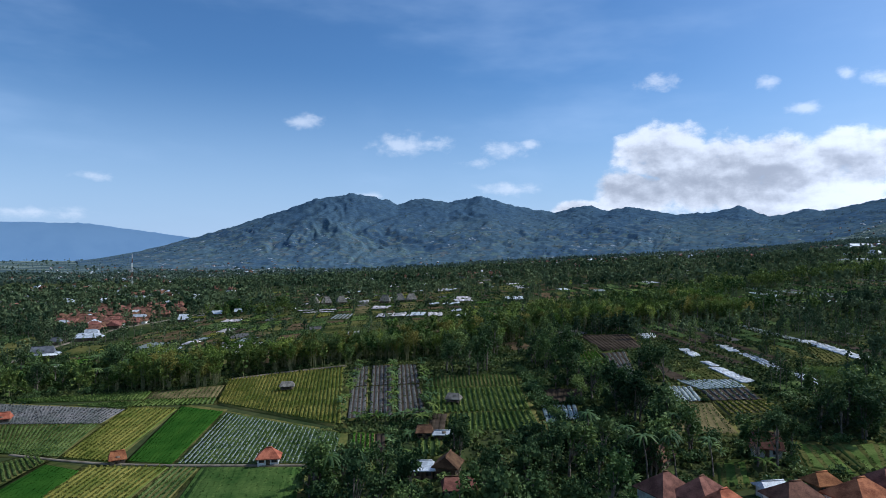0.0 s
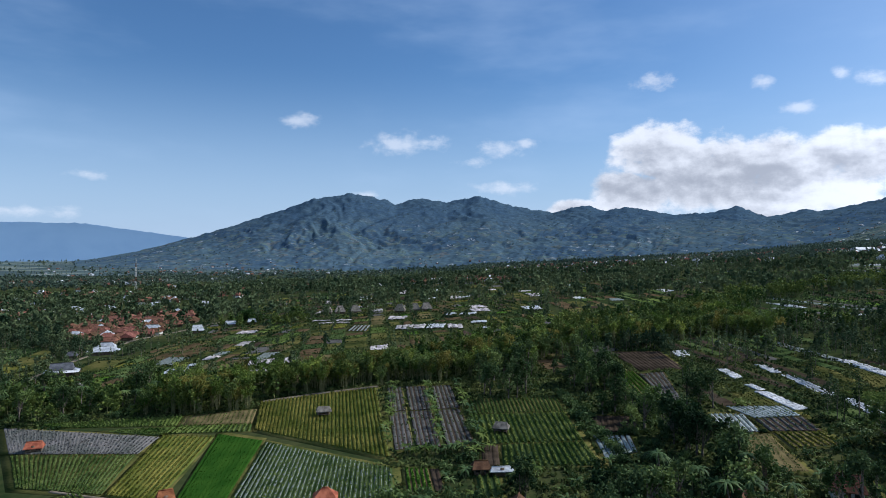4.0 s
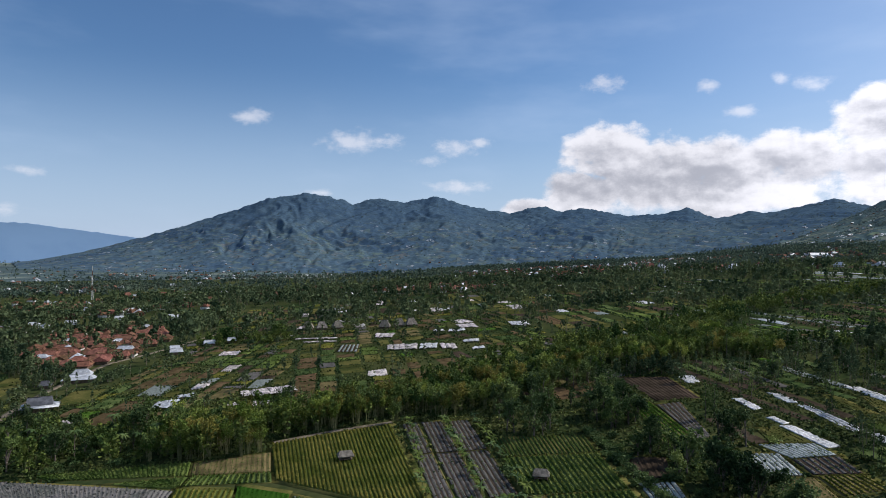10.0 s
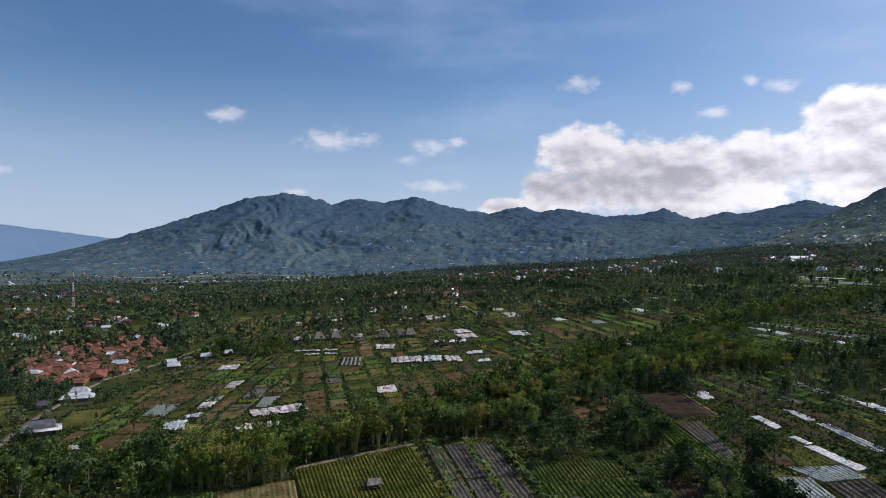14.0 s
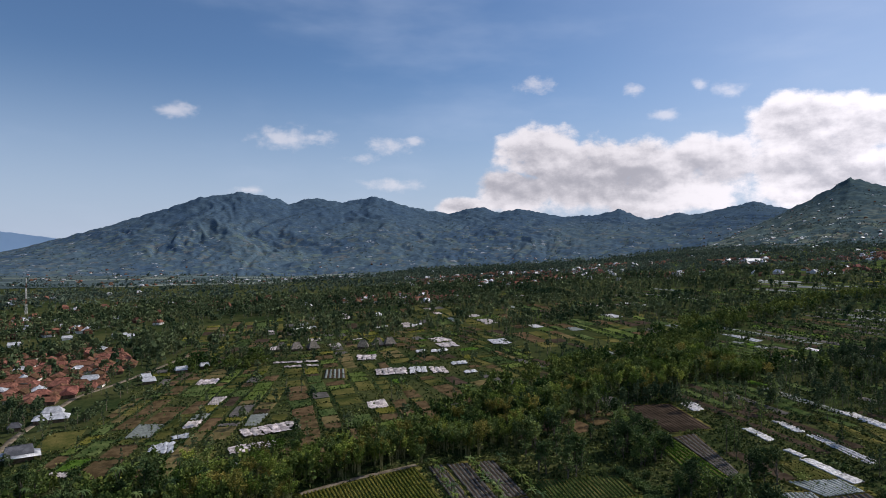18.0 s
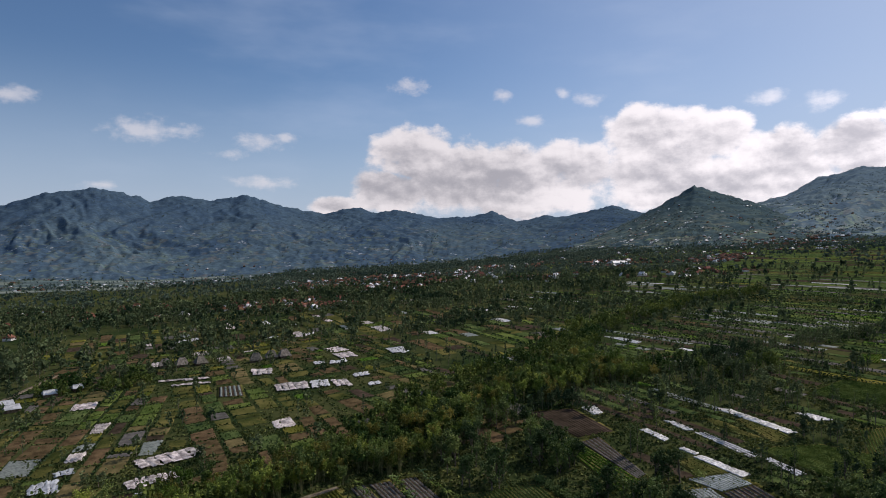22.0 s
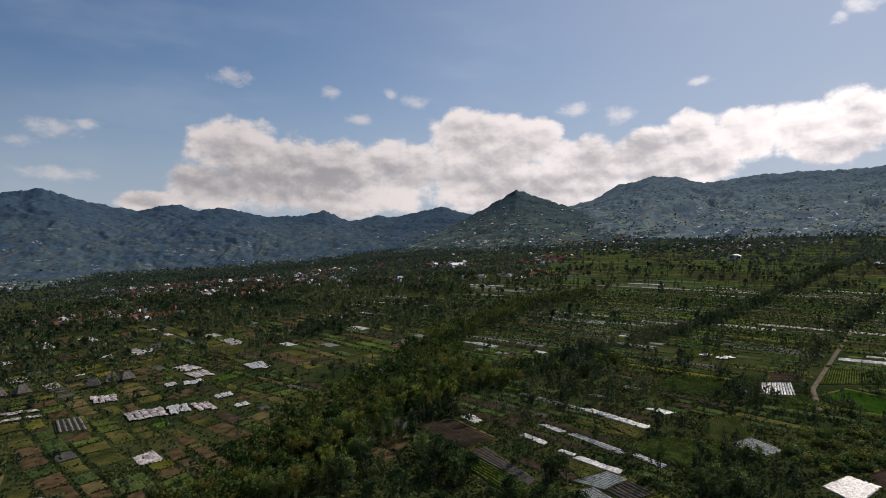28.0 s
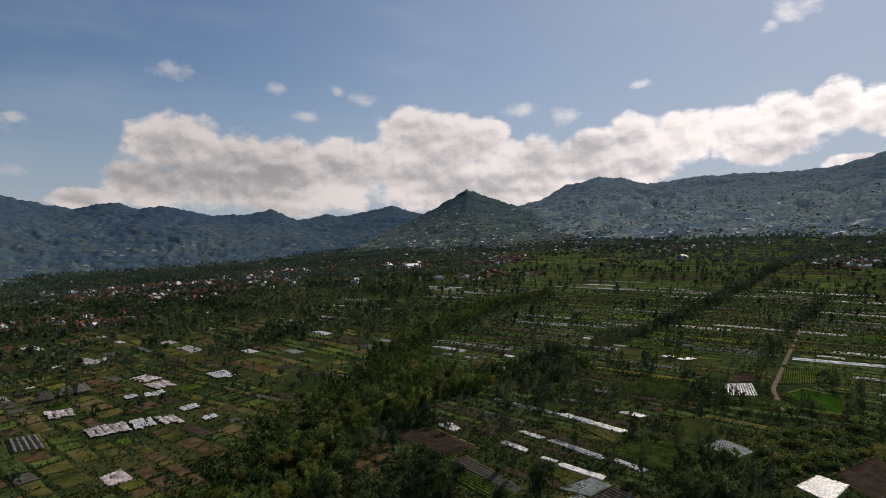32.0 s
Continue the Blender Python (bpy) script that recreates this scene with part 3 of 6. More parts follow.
def frond_set(r, count, length, droop, width, z0, rise):
    v, q = [], []
    for i in range(count):
        a = i * 2.4 + r.uniform(-0.2, 0.2)
        up, ln = rise * r.uniform(0.4, 1.2), length * r.uniform(0.8, 1.1)
        k = len(v)
        for j in range(7):
            s = j / 6
            d, z = ln * (s - 0.12 * s * s), z0 + ln * (up * s - droop * s * s)
            w = width * (0.25 + 1.9 * s * (1 - s) + 0.05) * (1 - 0.4 * s)
            cx, cy, tx, ty = d * math.cos(a), d * math.sin(a), -math.sin(a), math.cos(a)
            v += [(cx - tx * w, cy - ty * w, z - w * 0.45), (cx, cy, z), (cx + tx * w, cy + ty * w, z - w * 0.45)]
        for j in range(6):
            b = k + 3 * j
            q += [(b, b + 1, b + 4, b + 3), (b + 1, b + 2, b + 5, b + 4)]
    return np.array(v), np.array(q)


def palm_tree(r, height=9.0):
    lean = r.normal(size=2) * 0.8
    trunk = stem([(0, 0, -0.3), (lean[0] * 0.3, lean[1] * 0.3, height * 0.5), (lean[0], lean[1], height)], (0.22, 0.15, 0.12), 6)
    v, q = frond_set(r, 18, 3.6, 0.75, 0.42, height, 0.55)
    return trunk, (v + (lean[0], lean[1], 0), q)


def banana_plant(r, height=3.2):
    v, q = frond_set(r, 9, 2.5, 0.75, 0.42, height * 0.6, 1.0)
    return stem([(0, 0, -0.2), (0, 0, height * 0.65)], (0.16, 0.10), 6), (v, q)


def shrub(r, leaves=130, height=2.4):
    c = r.normal(size=(leaves, 3)) * (0.8, 0.8, 0.5) + (0, 0, height * 0.5)
    c[:, 2] = np.maximum(c[:, 2], 0.15)
    return stem([(0, 0, -0.2), (0.1, 0, height * 0.6)], (0.07, 0.03), 4), cards(c, 0.42, r)


def grove(name, make, variants, spots, wood, leaf, label, category, group, lo, hi, seed):
    """Single trees as things with a trunk and a crown."""
    r = np.random.default_rng(seed)
    stock = []
    for i in range(variants):
        t, c = make(r)
        stock.append((mesh_of(name + "_trunk", *t, M[wood], None, True), [mesh_of(name + "_crown", *c, M[lf]) for lf in leaf]))
    for i, (x, y) in enumerate(spots):
        t, cs = stock[i % variants]
        s = r.uniform(lo, hi)
        ob = thing(name, x, y, gz(x, y), label, category, group)
        ob.matrix_world = Matrix.Translation((x, y, gz(x, y))) @ Matrix.Rotation(r.uniform(0, 6.28), 4, "Z") @ Matrix.Diagonal((s * r.uniform(0.9, 1.1), s, s * r.uniform(0.9, 1.1), 1))
        tagged(part("trunk", t, ob), "", "", "", "stuff" if name == "bamboo_clump" else "")
        part("crown", cs[int(r.integers(0, len(cs)))], ob)


def cards_only(made):
    """A far tree: a thin trunk of one tube and its crown."""
    return stem([(0, 0, -0.4), (0, 0, 6.0)], (0.22, 0.08), 3), made[1]


def woodland(name, makes, spots, mats, pick, label, category, lo, hi, seed, swell=0.0):
    """A wood too large to count, as one mesh. pick: for every spot the index of its kind."""
    r = np.random.default_rng(seed)
    stock = []
    for mk in makes:
        made = [mk(r) for _ in range(5)]
        stock.append([join(*m) + (len(m[0][1]),) for m in made])
    vs, qs, ix, k = [], [], [], 0
    z = ground_z(spots[:, 0], spots[:, 1])
    for i, (x, y) in enumerate(spots):
        v, q, nw = stock[pick[i]][int(r.integers(0, 5))]
        s, a = r.uniform(lo, hi) * (1 + swell * max(0.0, math.hypot(x, y) - 600) / 1000), r.uniform(0, 6.28)
        ca, sa = math.cos(a) * s, math.sin(a) * s
        vs.append(np.stack([v[:, 0] * ca - v[:, 1] * sa + x, v[:, 0] * sa + v[:, 1] * ca + y, v[:, 2] * s * r.uniform(0.85, 1.15) + z[i]], 1))
        qs.append(q + k)
        mi = np.full(len(q), pick[i] + 1)
        mi[:nw] = 0
        ix.append(mi)
        k += len(v)
    ob = new(name, mesh_of(name, np.concatenate(vs), np.concatenate(qs), [M[m] for m in mats], np.concatenate(ix)))
    return tagged(ob, label, category, "", "stuff")


# ---------------------------------------------------------------- the ground, out to the horizon
def build_ground():
    radii = np.concatenate([np.linspace(0, 900, 61), np.geomspace(930, 4680, 60)])
    turns = np.radians(np.arange(0, 360, 1.5))
    rr, aa = np.meshgrid(radii, turns, indexing="ij")
    x, y = rr * np.sin(aa), 100 + rr * np.cos(aa)
    v = np.stack([x, y, ground_z(x, y)], -1).reshape(-1, 3)
    n, q = len(turns), []
    for i in range(len(radii) - 1):
        j = np.arange(n)
        q.append(np.stack([i * n + j, (i + 1) * n + j, (i + 1) * n + (j + 1) % n, i * n + (j + 1) % n], 1)[:, ::-1])
    tagged(new("ground", mesh_of("ground", v, np.concatenate(q), M["ground"], None, True)), "gently rising farmland of grass and brown earth", "ground", "", "structure")


build_ground()


# ---------------------------------------------------------------- mountains
def mountain(name, ridge, foot, top, back, mt, label, rough, seed, power=1.25, step=0.12):
    """A range seen from the fields: a ridge line (azimuth in degrees, height), a foot and a top distance, spurs and gullies."""
    a0, a1 = ridge[0][0], ridge[-1][0]
    turns = np.arange(a0, a1 + 1e-6, step)
    crest = np.interp(turns, [p[0] for p in ridge], [p[1] for p in ridge])
    ker = np.array([1, 2, 1]) / 4
    crest = np.convolve(np.pad(crest, 1, "edge"), ker, "valid")
    wide = np.ones(49) / 49
    body = np.convolve(np.pad(crest, 24, "edge"), wide, "valid")  # the broad mass below the peaks
    tufts = np.array([noise.fractal((t * 2.6, seed, 0.5), 0.9, 2.0, 4) for t in turns]) * np.clip(crest / 50, 0, 6)
    rows, v = np.concatenate([np.linspace(0, 1, 84), np.linspace(1.06, 1.25, 4)]), []
    for s in rows:
        for t, peak, mass, tuft in zip(turns, crest, body, tufts):
            f = min(s, 1.0)
            h = mass + (peak - mass) * f ** 5
            dist = foot + (top - foot) * s
            x, y = dist * math.sin(radians(t)), 100 + dist * math.cos(radians(t))
            bend = noise.fractal((x * 0.0012, y * 0.0012, seed), 1.0, 2.0, 2) * 0.5
            across, down = radians(t) * 3.6 + bend, f * 1.25 + bend * 0.6
            g = 1 - abs(noise.fractal((across * 1.9 + seed, down * 1.1, seed * 2.0), 0.9, 2.15, 5)) * 1.7
            g2 = 1 - abs(noise.fractal((across * 6.5 + seed, down * 3.6, seed * 3.0), 0.9, 2.1, 3)) * 1.7
            base = gz(x, y) - 6
            z = base + (max(h - base, 0)) * (f ** power)
            z += (rough * 0.55 * (g - 0.5) + rough * 0.45 * (g2 - 0.5)) * (f ** 0.7) * (1 - f) ** 0.6 * max(h - base, 0) / 400
            z += noise.fractal((x * 0.017, y * 0.017, seed), 0.8, 2.0, 4) * min(8.0, rough * 0.085) * min(1, max(h - base, 0) / 120)
            z += tuft * f ** 12
            if s > 1:
                z -= (s - 1) * 900
            v.append((x, y, z))
    n, q = len(turns), []
    j = np.arange(n - 1)
    for i in range(len(rows) - 1):
        q.append(np.stack([i * n + j, i * n + j + 1, (i + 1) * n + j + 1, (i + 1) * n + j], 1))
    return tagged(new(name, mesh_of(name, v, np.concatenate(q), mt, None, True)), label, "mountain", "", "structure")


mountain("backdrop_far_mountain", ((-60, 60), (-50, 150), (-42, 215), (-36, 244), (-30.3, 246), (-27.5, 218), (-22.5, 165), (-18.5, 95), (-14, 20)), 4300, 4560, 4600, M["mount_far_hazy"],
         "far mountain behind the plain, pale blue haze put into its colour", 2, 3.0, 1.25, 0.4)
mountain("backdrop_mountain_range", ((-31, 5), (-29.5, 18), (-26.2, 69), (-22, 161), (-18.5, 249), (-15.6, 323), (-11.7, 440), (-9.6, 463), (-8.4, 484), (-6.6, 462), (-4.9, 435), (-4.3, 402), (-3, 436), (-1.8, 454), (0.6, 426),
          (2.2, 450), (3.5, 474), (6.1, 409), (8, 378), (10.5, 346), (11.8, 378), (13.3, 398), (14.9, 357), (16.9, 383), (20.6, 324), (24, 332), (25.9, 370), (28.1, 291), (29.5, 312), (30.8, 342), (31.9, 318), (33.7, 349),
          (36.8, 399), (39.2, 345), (44, 260), (50, 200)), 2500, 4400, 4500, M["mount"], "forested mountain range, dark blue-green with haze put into its colour", 88, 11.0)
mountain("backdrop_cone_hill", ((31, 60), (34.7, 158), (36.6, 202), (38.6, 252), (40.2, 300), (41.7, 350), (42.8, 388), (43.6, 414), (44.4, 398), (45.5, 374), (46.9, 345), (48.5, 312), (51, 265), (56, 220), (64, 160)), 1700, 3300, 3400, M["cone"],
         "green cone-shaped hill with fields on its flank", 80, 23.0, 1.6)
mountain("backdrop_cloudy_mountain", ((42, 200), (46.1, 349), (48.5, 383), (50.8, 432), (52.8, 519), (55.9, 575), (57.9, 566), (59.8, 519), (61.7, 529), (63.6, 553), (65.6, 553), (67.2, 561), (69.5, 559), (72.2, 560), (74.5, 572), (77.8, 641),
          (84, 720), (95, 700), (110, 600)), 1900, 4300, 4400, M["hill"], "long terraced mountain slope reaching into the clouds, paled by haze put into its colour", 120, 31.0, 1.5)


# ---------------------------------------------------------------- fields
OCC = np.zeros((1700, 1500), bool)  # one cell a metre, from (-700, 0)


def mark(q, pad=0.0):
    """Notes the ground that a field or a building takes."""
    q = np.array(q)
    c = q.mean(0)
    q = c + (q - c) * (1 + pad / (np.abs(q - c).max() + 1e-9))
    x0, y0 = np.maximum(np.floor(q.min(0)).astype(int) + (700, 0), 0)
    x1, y1 = np.minimum(np.ceil(q.max(0)).astype(int) + (701, 1), (1699, 1499))
    if x1 <= x0 or y1 <= y0:
        return
    gx, gy = np.meshgrid(np.arange(x0, x1) - 699.5, np.arange(y0, y1) + 0.5, indexing="ij")
    ok = np.ones(gx.shape, bool)
    for i in range(4):
        a, b = q[i], q[(i + 1) % 4]
        n = np.array((a[1] - b[1], b[0] - a[0]))
        side = np.sign((c - a) @ n)
        ok &= ((gx - a[0]) * n[0] + (gy - a[1]) * n[1]) * side >= 0
    OCC[x0:x1, y0:y1] |= ok


def taken(x, y):
    i, j = int(x + 700), int(y)
    return 0 <= i < 1700 and 0 <= j < 1500 and bool(OCC[i, j])



def sheet(q, lift, nu=8, nv=8, skirt=0.25):
    """A thin slab over the quad that follows the land."""
    q = np.array(q)
    u, v = np.meshgrid(np.linspace(0, 1, nu + 1), np.linspace(0, 1, nv + 1), indexing="ij")
    p = (q[0] * ((1 - u) * (1 - v))[..., None] + q[1] * (u * (1 - v))[..., None] + q[2] * (u * v)[..., None] + q[3] * ((1 - u) * v)[..., None])
    z = ground_z(p[..., 0], p[..., 1]) + lift
    return np.concatenate([p, z[..., None]], -1)


def grid_mesh(name, p, mt, skirt=0.3):
    nu, nv = p.shape[0], p.shape[1]
    v = p.reshape(-1, 3).tolist()
    q = [(i * nv + j, i * nv + j + 1, (i + 1) * nv + j + 1, (i + 1) * nv + j) for i in range(nu - 1) for j in range(nv - 1)]
    rim = [i * nv for i in range(nu)] + [(nu - 1) * nv + j for j in range(1, nv)] + [i * nv + nv - 1 for i in range(nu - 2, -1, -1)] + [j for j in range(nv - 2, 0, -1)]
    k = len(v)
    v += [(v[i][0], v[i][1], v[i][2] - skirt) for i in rim]
    q += [(rim[i], rim[(i + 1) % len(rim)], k + (i + 1) % len(rim), k + i) for i in range(len(rim))]
    return mesh_of(name, v, q, mt)


STYLE = {  # base, row material, spacing, width, height, tufts per metre, tuft material, tuft size, label
    "purple": ("purple", "purple", 1.3, 0.9, 0.10, 2.0, "purple", 0.4, "greyish purple field of low crop rows"),
    "green": ("crop_green", "crop_green", 1.3, 0.8, 0.25, 4.0, "crop_green", 0.5, "green field of leafy crop rows"),
    "brown": ("ochre", "ochre", 1.6, 1.1, 0.08, 3.0, "crop_green", 0.3, "bare brown tilled field"),
    "soil": ("soil_dark", "soil_dark", 1.6, 1.0, 0.18, 0.0, "maize", 0.3, "dark brown freshly tilled field"),
    "darkrows": ("lawn", "crop_dark", 1.3, 0.7, 0.26, 6.0, "crop_green", 0.34, "field of dark green crop rows"),
    "maize": ("crop_light", "maize", 1.45, 0.8, 0.36, 6.5, "maize", 0.38, "yellow-green maize field in close rows"),
    "yellow": ("ochre", "maize", 1.5, 0.6, 0.3, 2.5, "maize", 0.5, "yellowing field of low crops"),
    "yellowveg": ("lawn", "veg", 1.6, 0.8, 0.3, 3.0, "veg", 0.5, "yellow-green vegetable field in rows"),
    "rice": ("rice", "rice", 1.4, 1.2, 0.03, 6.0, "rice", 0.22, "bright green even paddy plot"),
    "lawn": ("lawn", "lawn", 1.5, 0.9, 0.08, 2.0, "lawn", 0.4, "plain green meadow plot"),
    "meadow": ("meadow", "meadow", 1.6, 1.2, 0.03, 2.5, "meadow", 0.25, "even green meadow beside the footpath"),
    "garden": ("crop_green", "lawn", 2.4, 1.6, 0.03, 2.0, "crop_green", 0.35, "grassy garden plot beside the houses"),
    "veg": ("soil", "veg", 1.2, 0.8, 0.3, 3.0, "veg", 0.45, "bright green vegetable bed"),
    "greenrows": ("crop_dark", "crop_green", 1.5, 0.85, 0.4, 5.0, "crop_light", 0.45, "field of green crop rows with dark furrows"),
    "yellowrows": ("crop_dark", "crop_light", 1.5, 0.85, 0.4, 5.0, "crop_light", 0.45, "field of yellow-green crop rows with dark furrows"),
    "mulch": ("crop_dark", "mulch_silver", 1.3, 0.6, 0.2, 6.0, "crop_green", 0.34, "vegetable field with silver plastic mulch rows"),
    "mulchlight": ("soil_dark", "net", 1.3, 1.15, 0.25, 0.8, "crop_green", 0.4, "plot of pale plastic mulch beds"),
    "mulchdark": ("soil_dark", "mulch_grey", 1.9, 1.0, 0.3, 1.2, "crop_dark", 0.4, "dark plastic mulch beds with furrows"),
    "grey": ("soil_dark", "mulch_grey", 1.3, 1.0, 0.16, 0.8, "crop_dark", 0.35, "plot of grey plastic mulch beds"),
    "striped": ("soil_dark", "mulch_silver", 2.4, 1.3, 0.35, 0.2, "crop_dark", 0.35, "dark plot with pale mulch stripes"),
    "plastic": ("soil", "plastic", 2.2, 2.1, 0.45, 0.0, "crop_dark", 0.3, "beds under crumpled white plastic sheet"),
    "plasticbed": ("soil_dark", "plastic", 1.4, 1.1, 0.3, 0.3, "crop_dark", 0.35, "beds covered in glossy white plastic"),
}


def crumpled(q, org, ob, r):
    """Loose white sheeting over the beds, in lengths that lie end to end."""
    along = np.hypot(*((q[3] - q[0] + q[2] - q[1]) / 2))
    across = np.hypot(*((q[1] - q[0] + q[2] - q[3]) / 2))
    lengths = max(1, int(along / 7))
    for k in range(lengths):
        s0, s1 = (k + 0.01 * (k > 0)) / lengths, (k + 0.985) / lengths
        part_q = [q[0] * (1 - s0) + q[3] * s0, q[1] * (1 - s0) + q[2] * s0, q[1] * (1 - s1) + q[2] * s1, q[0] * (1 - s1) + q[3] * s1]
        nu, nv = max(4, int(across / 0.55)), max(4, int(along / lengths / 0.6))
        p = sheet(np.array(part_q), 0.30, nu, nv)
        p[..., 2] += r.normal(size=p.shape[:2]) * 0.10 + 0.12 * np.sin(np.arange(nu + 1) * 2.3)[:, None]
        p[..., :2] += r.normal(size=p.shape[:2] + (2,)) * 0.08
        part("plastic_sheet", grid_mesh("plastic_sheet", p - org, M["plastic"], 0.35), ob)


def plot(style, *q):
    """A field: a slab of earth and its beds or crop rows, each row a part. Rows run from the first side to the third."""
    base, rowm, gap, wide, tall, tufts, tuftm, tsize, label = STYLE[style]
    q = np.array(q, float)
    mark(q, 1.0)
    c = q.mean(0)
    ob = thing("field_plot", float(c[0]), float(c[1]), gz(*c), label, "field", "fields")
    org = np.array((c[0], c[1], gz(*c)))
    part("earth", grid_mesh("earth", sheet(q, 0.10, 6, 10) - org, M[base]), ob)
    if style not in ("plastic", "plasticbed"):
        wide_q = c + (q - c) * (1 + 2.2 / np.hypot(*(q - c).T).min())
        part("grass_bank", grid_mesh("grass_bank", sheet(wide_q, 0.05, 6, 10) - org, M["lawn"], 0.4), ob)
    r = np.random.default_rng(int(abs(c[0] * 13 + c[1] * 7)) + 5)
    across = (np.hypot(*(q[1] - q[0])) + np.hypot(*(q[2] - q[3]))) / 2
    along = (np.hypot(*(q[3] - q[0])) + np.hypot(*(q[2] - q[1]))) / 2
    count, leafy = max(2, int(across / gap)), []
    if style == "plastic":
        crumpled(q, org, ob, r)
        return ob
    for i in range(count):
        u = (i + 0.5) / count
        a, b = q[0] * (1 - u) + q[1] * u, q[3] * (1 - u) + q[2] * u
        n = max(3, int(along / 1.8))
        s = np.linspace(0.005, 0.995, n + 1)
        p = a + (b - a) * s[:, None]
        d = (b - a) / (np.hypot(*(b - a)) + 1e-9)
        side = np.array((-d[1], d[0]))
        w = wide / 2 * r.uniform(0.85, 1.12, n + 1)
        h = tall * r.uniform(0.75, 1.2, n + 1)
        z = ground_z(p[:, 0], p[:, 1]) + 0.08
        v = []
        for k, o in ((-1.0, 0.0), (-0.55, 1.0), (0.55, 0.95), (1.0, 0.0)):
            pp = p + side * (k * w + r.normal(size=n + 1) * 0.04)[:, None]
            v.append(np.concatenate([pp, (z + o * h)[:, None]], 1))
        v = np.stack(v, 1)
        vv = v.reshape(-1, 3)
        f = [(4 * j + k, 4 * j + k + 1, 4 * j + k + 5, 4 * j + k + 4) for j in range(n) for k in range(3)] + [(0, 1, 2, 3), (4 * n + 3, 4 * n + 2, 4 * n + 1, 4 * n)]
        part("planting_bed" if style not in ("plastic", "plasticbed") else "plastic_sheet", mesh_of("crop_row", vv - org, f, M[rowm]), ob)
        nt = int(tufts * along)
        if nt:
            t = r.uniform(0, 1, nt)
            cc = np.concatenate([a + (b - a) * t[:, None] + r.normal(size=(nt, 2)) * wide * 0.18, np.zeros((nt, 1))], 1)
            cc[:, 2] = ground_z(cc[:, 0], cc[:, 1]) + tall + tsize * r.uniform(0.1, 0.6, nt)
            leafy.append(cards(cc - org, tsize, r, 0.0))
    if leafy:
        tagged(part("foliage", mesh_of("foliage", *join(*leafy), M[tuftm]), ob), "", "", "", "stuff")
    return ob


plot("purple", (-162.3, 219.9), (-100.8, 200.3), (-100.4, 185.4), (-141.3, 191.7))
plot("green", (-150.1, 221.2), (-103.0, 223.6), (-100.3, 211.6), (-143.2, 216.2))
plot("brown", (-101.8, 222.2), (-78.2, 226.6), (-74.9, 209.3), (-99.4, 211.6))
plot("greenrows", (-98.6, 210.5), (-74.5, 208.2), (-73.0, 200.8), (-99.4, 203.2))
plot("green", (-122.0, 209.2), (-99.8, 210.4), (-100.0, 203.6), (-101.5, 202.0))
plot("darkrows", (-139.9, 189.7), (-100.3, 184.3), (-95.3, 156.6), (-120.7, 163.8))
plot("maize", (-100.5, 201.5), (-82.7, 196.7), (-79.5, 150.8), (-94.4, 156.1))
plot("rice", (-82.5, 199.9), (-66.3, 191.1), (-63.1, 147.2), (-75.1, 150.9))
plot("mulch", (-65.1, 189.6), (-26.1, 163.2), (-24.3, 142.1), (-61.8, 147.0))
plot("darkrows", (-110.1, 151.3), (-102.2, 159.3), (-96.6, 153.4), (-98.9, 136.0))
plot("rice", (-95.5, 151.7), (-84.0, 146.1), (-82.3, 130.1), (-95.8, 131.9))
plot("maize", (-83.4, 148.1), (-62.8, 145.1), (-63.7, 127.7), (-82.9, 130.2))
plot("darkrows", (-62.3, 145.0), (-55.2, 143.3), (-54.7, 126.6), (-62.1, 127.5))
plot("meadow", (-54.9, 143.9), (-30.9, 140.4), (-27.5, 118.0), (-52.1, 121.1))
plot("maize", (-79.6, 235.3), (-38.7, 247.5), (-27.3, 170.6), (-72.1, 202.4))
plot("grey", (-34.3, 246.4), (-28.8, 247.0), (-25.2, 214.2), (-30.6, 213.4))
plot("grey", (-30.6, 212.4), (-25.2, 213.2), (-21.2, 177.3), (-26.4, 176.1))
plot("grey", (-27.4, 246.7), (-19.4, 245.6), (-16.7, 213.4), (-24.1, 214.0))
plot("grey", (-24.1, 213.0), (-16.7, 212.4), (-13.7, 177.0), (-20.4, 177.1))
plot("grey", (-17.3, 245.1), (-9.9, 245.3), (-7.4, 213.9), (-14.9, 213.2))
plot("grey", (-14.9, 212.2), (-7.4, 212.9), (-4.5, 178.5), (-12.3, 177.3))
plot("darkrows", (-4.1, 223.5), (26.0, 218.8), (25.2, 203.4), (-3.6, 205.8))
plot("yellowrows", (-3.6, 204.8), (25.2, 202.4), (24.8, 175.8), (-3.0, 177.2))
plot("greenrows", (2.6, 175.8), (24.8, 174.4), (25.2, 157.2), (1.6, 160.6))
plot("soil", (-2.9, 176.2), (1.6, 175.6), (0.8, 160.8), (-3.6, 161.4))
plot("greenrows", (-5.6, 158.3), (-0.2, 157.4), (-0.2, 142.7), (-5.3, 143.5))
plot("veg", (-23.0, 162.2), (-17.0, 161.2), (-15.5, 147.3), (-21.5, 148.2))
plot("soil", (-16.6, 161.1), (-14.3, 160.7), (-13.0, 146.9), (-15.3, 147.3))
plot("mulchlight", (28.2, 179.0), (38.1, 176.9), (36.2, 164.8), (27.2, 161.0))
plot("soil", (63.4, 290.2), (84.4, 285.1), (81.9, 250.2), (64.4, 251.2))
plot("mulchlight", (74.0, 198.6), (90.5, 195.5), (90.4, 185.6), (76.8, 185.9))
plot("mulchdark", (76.2, 185.0), (90.2, 184.7), (88.1, 172.6), (75.0, 174.3))
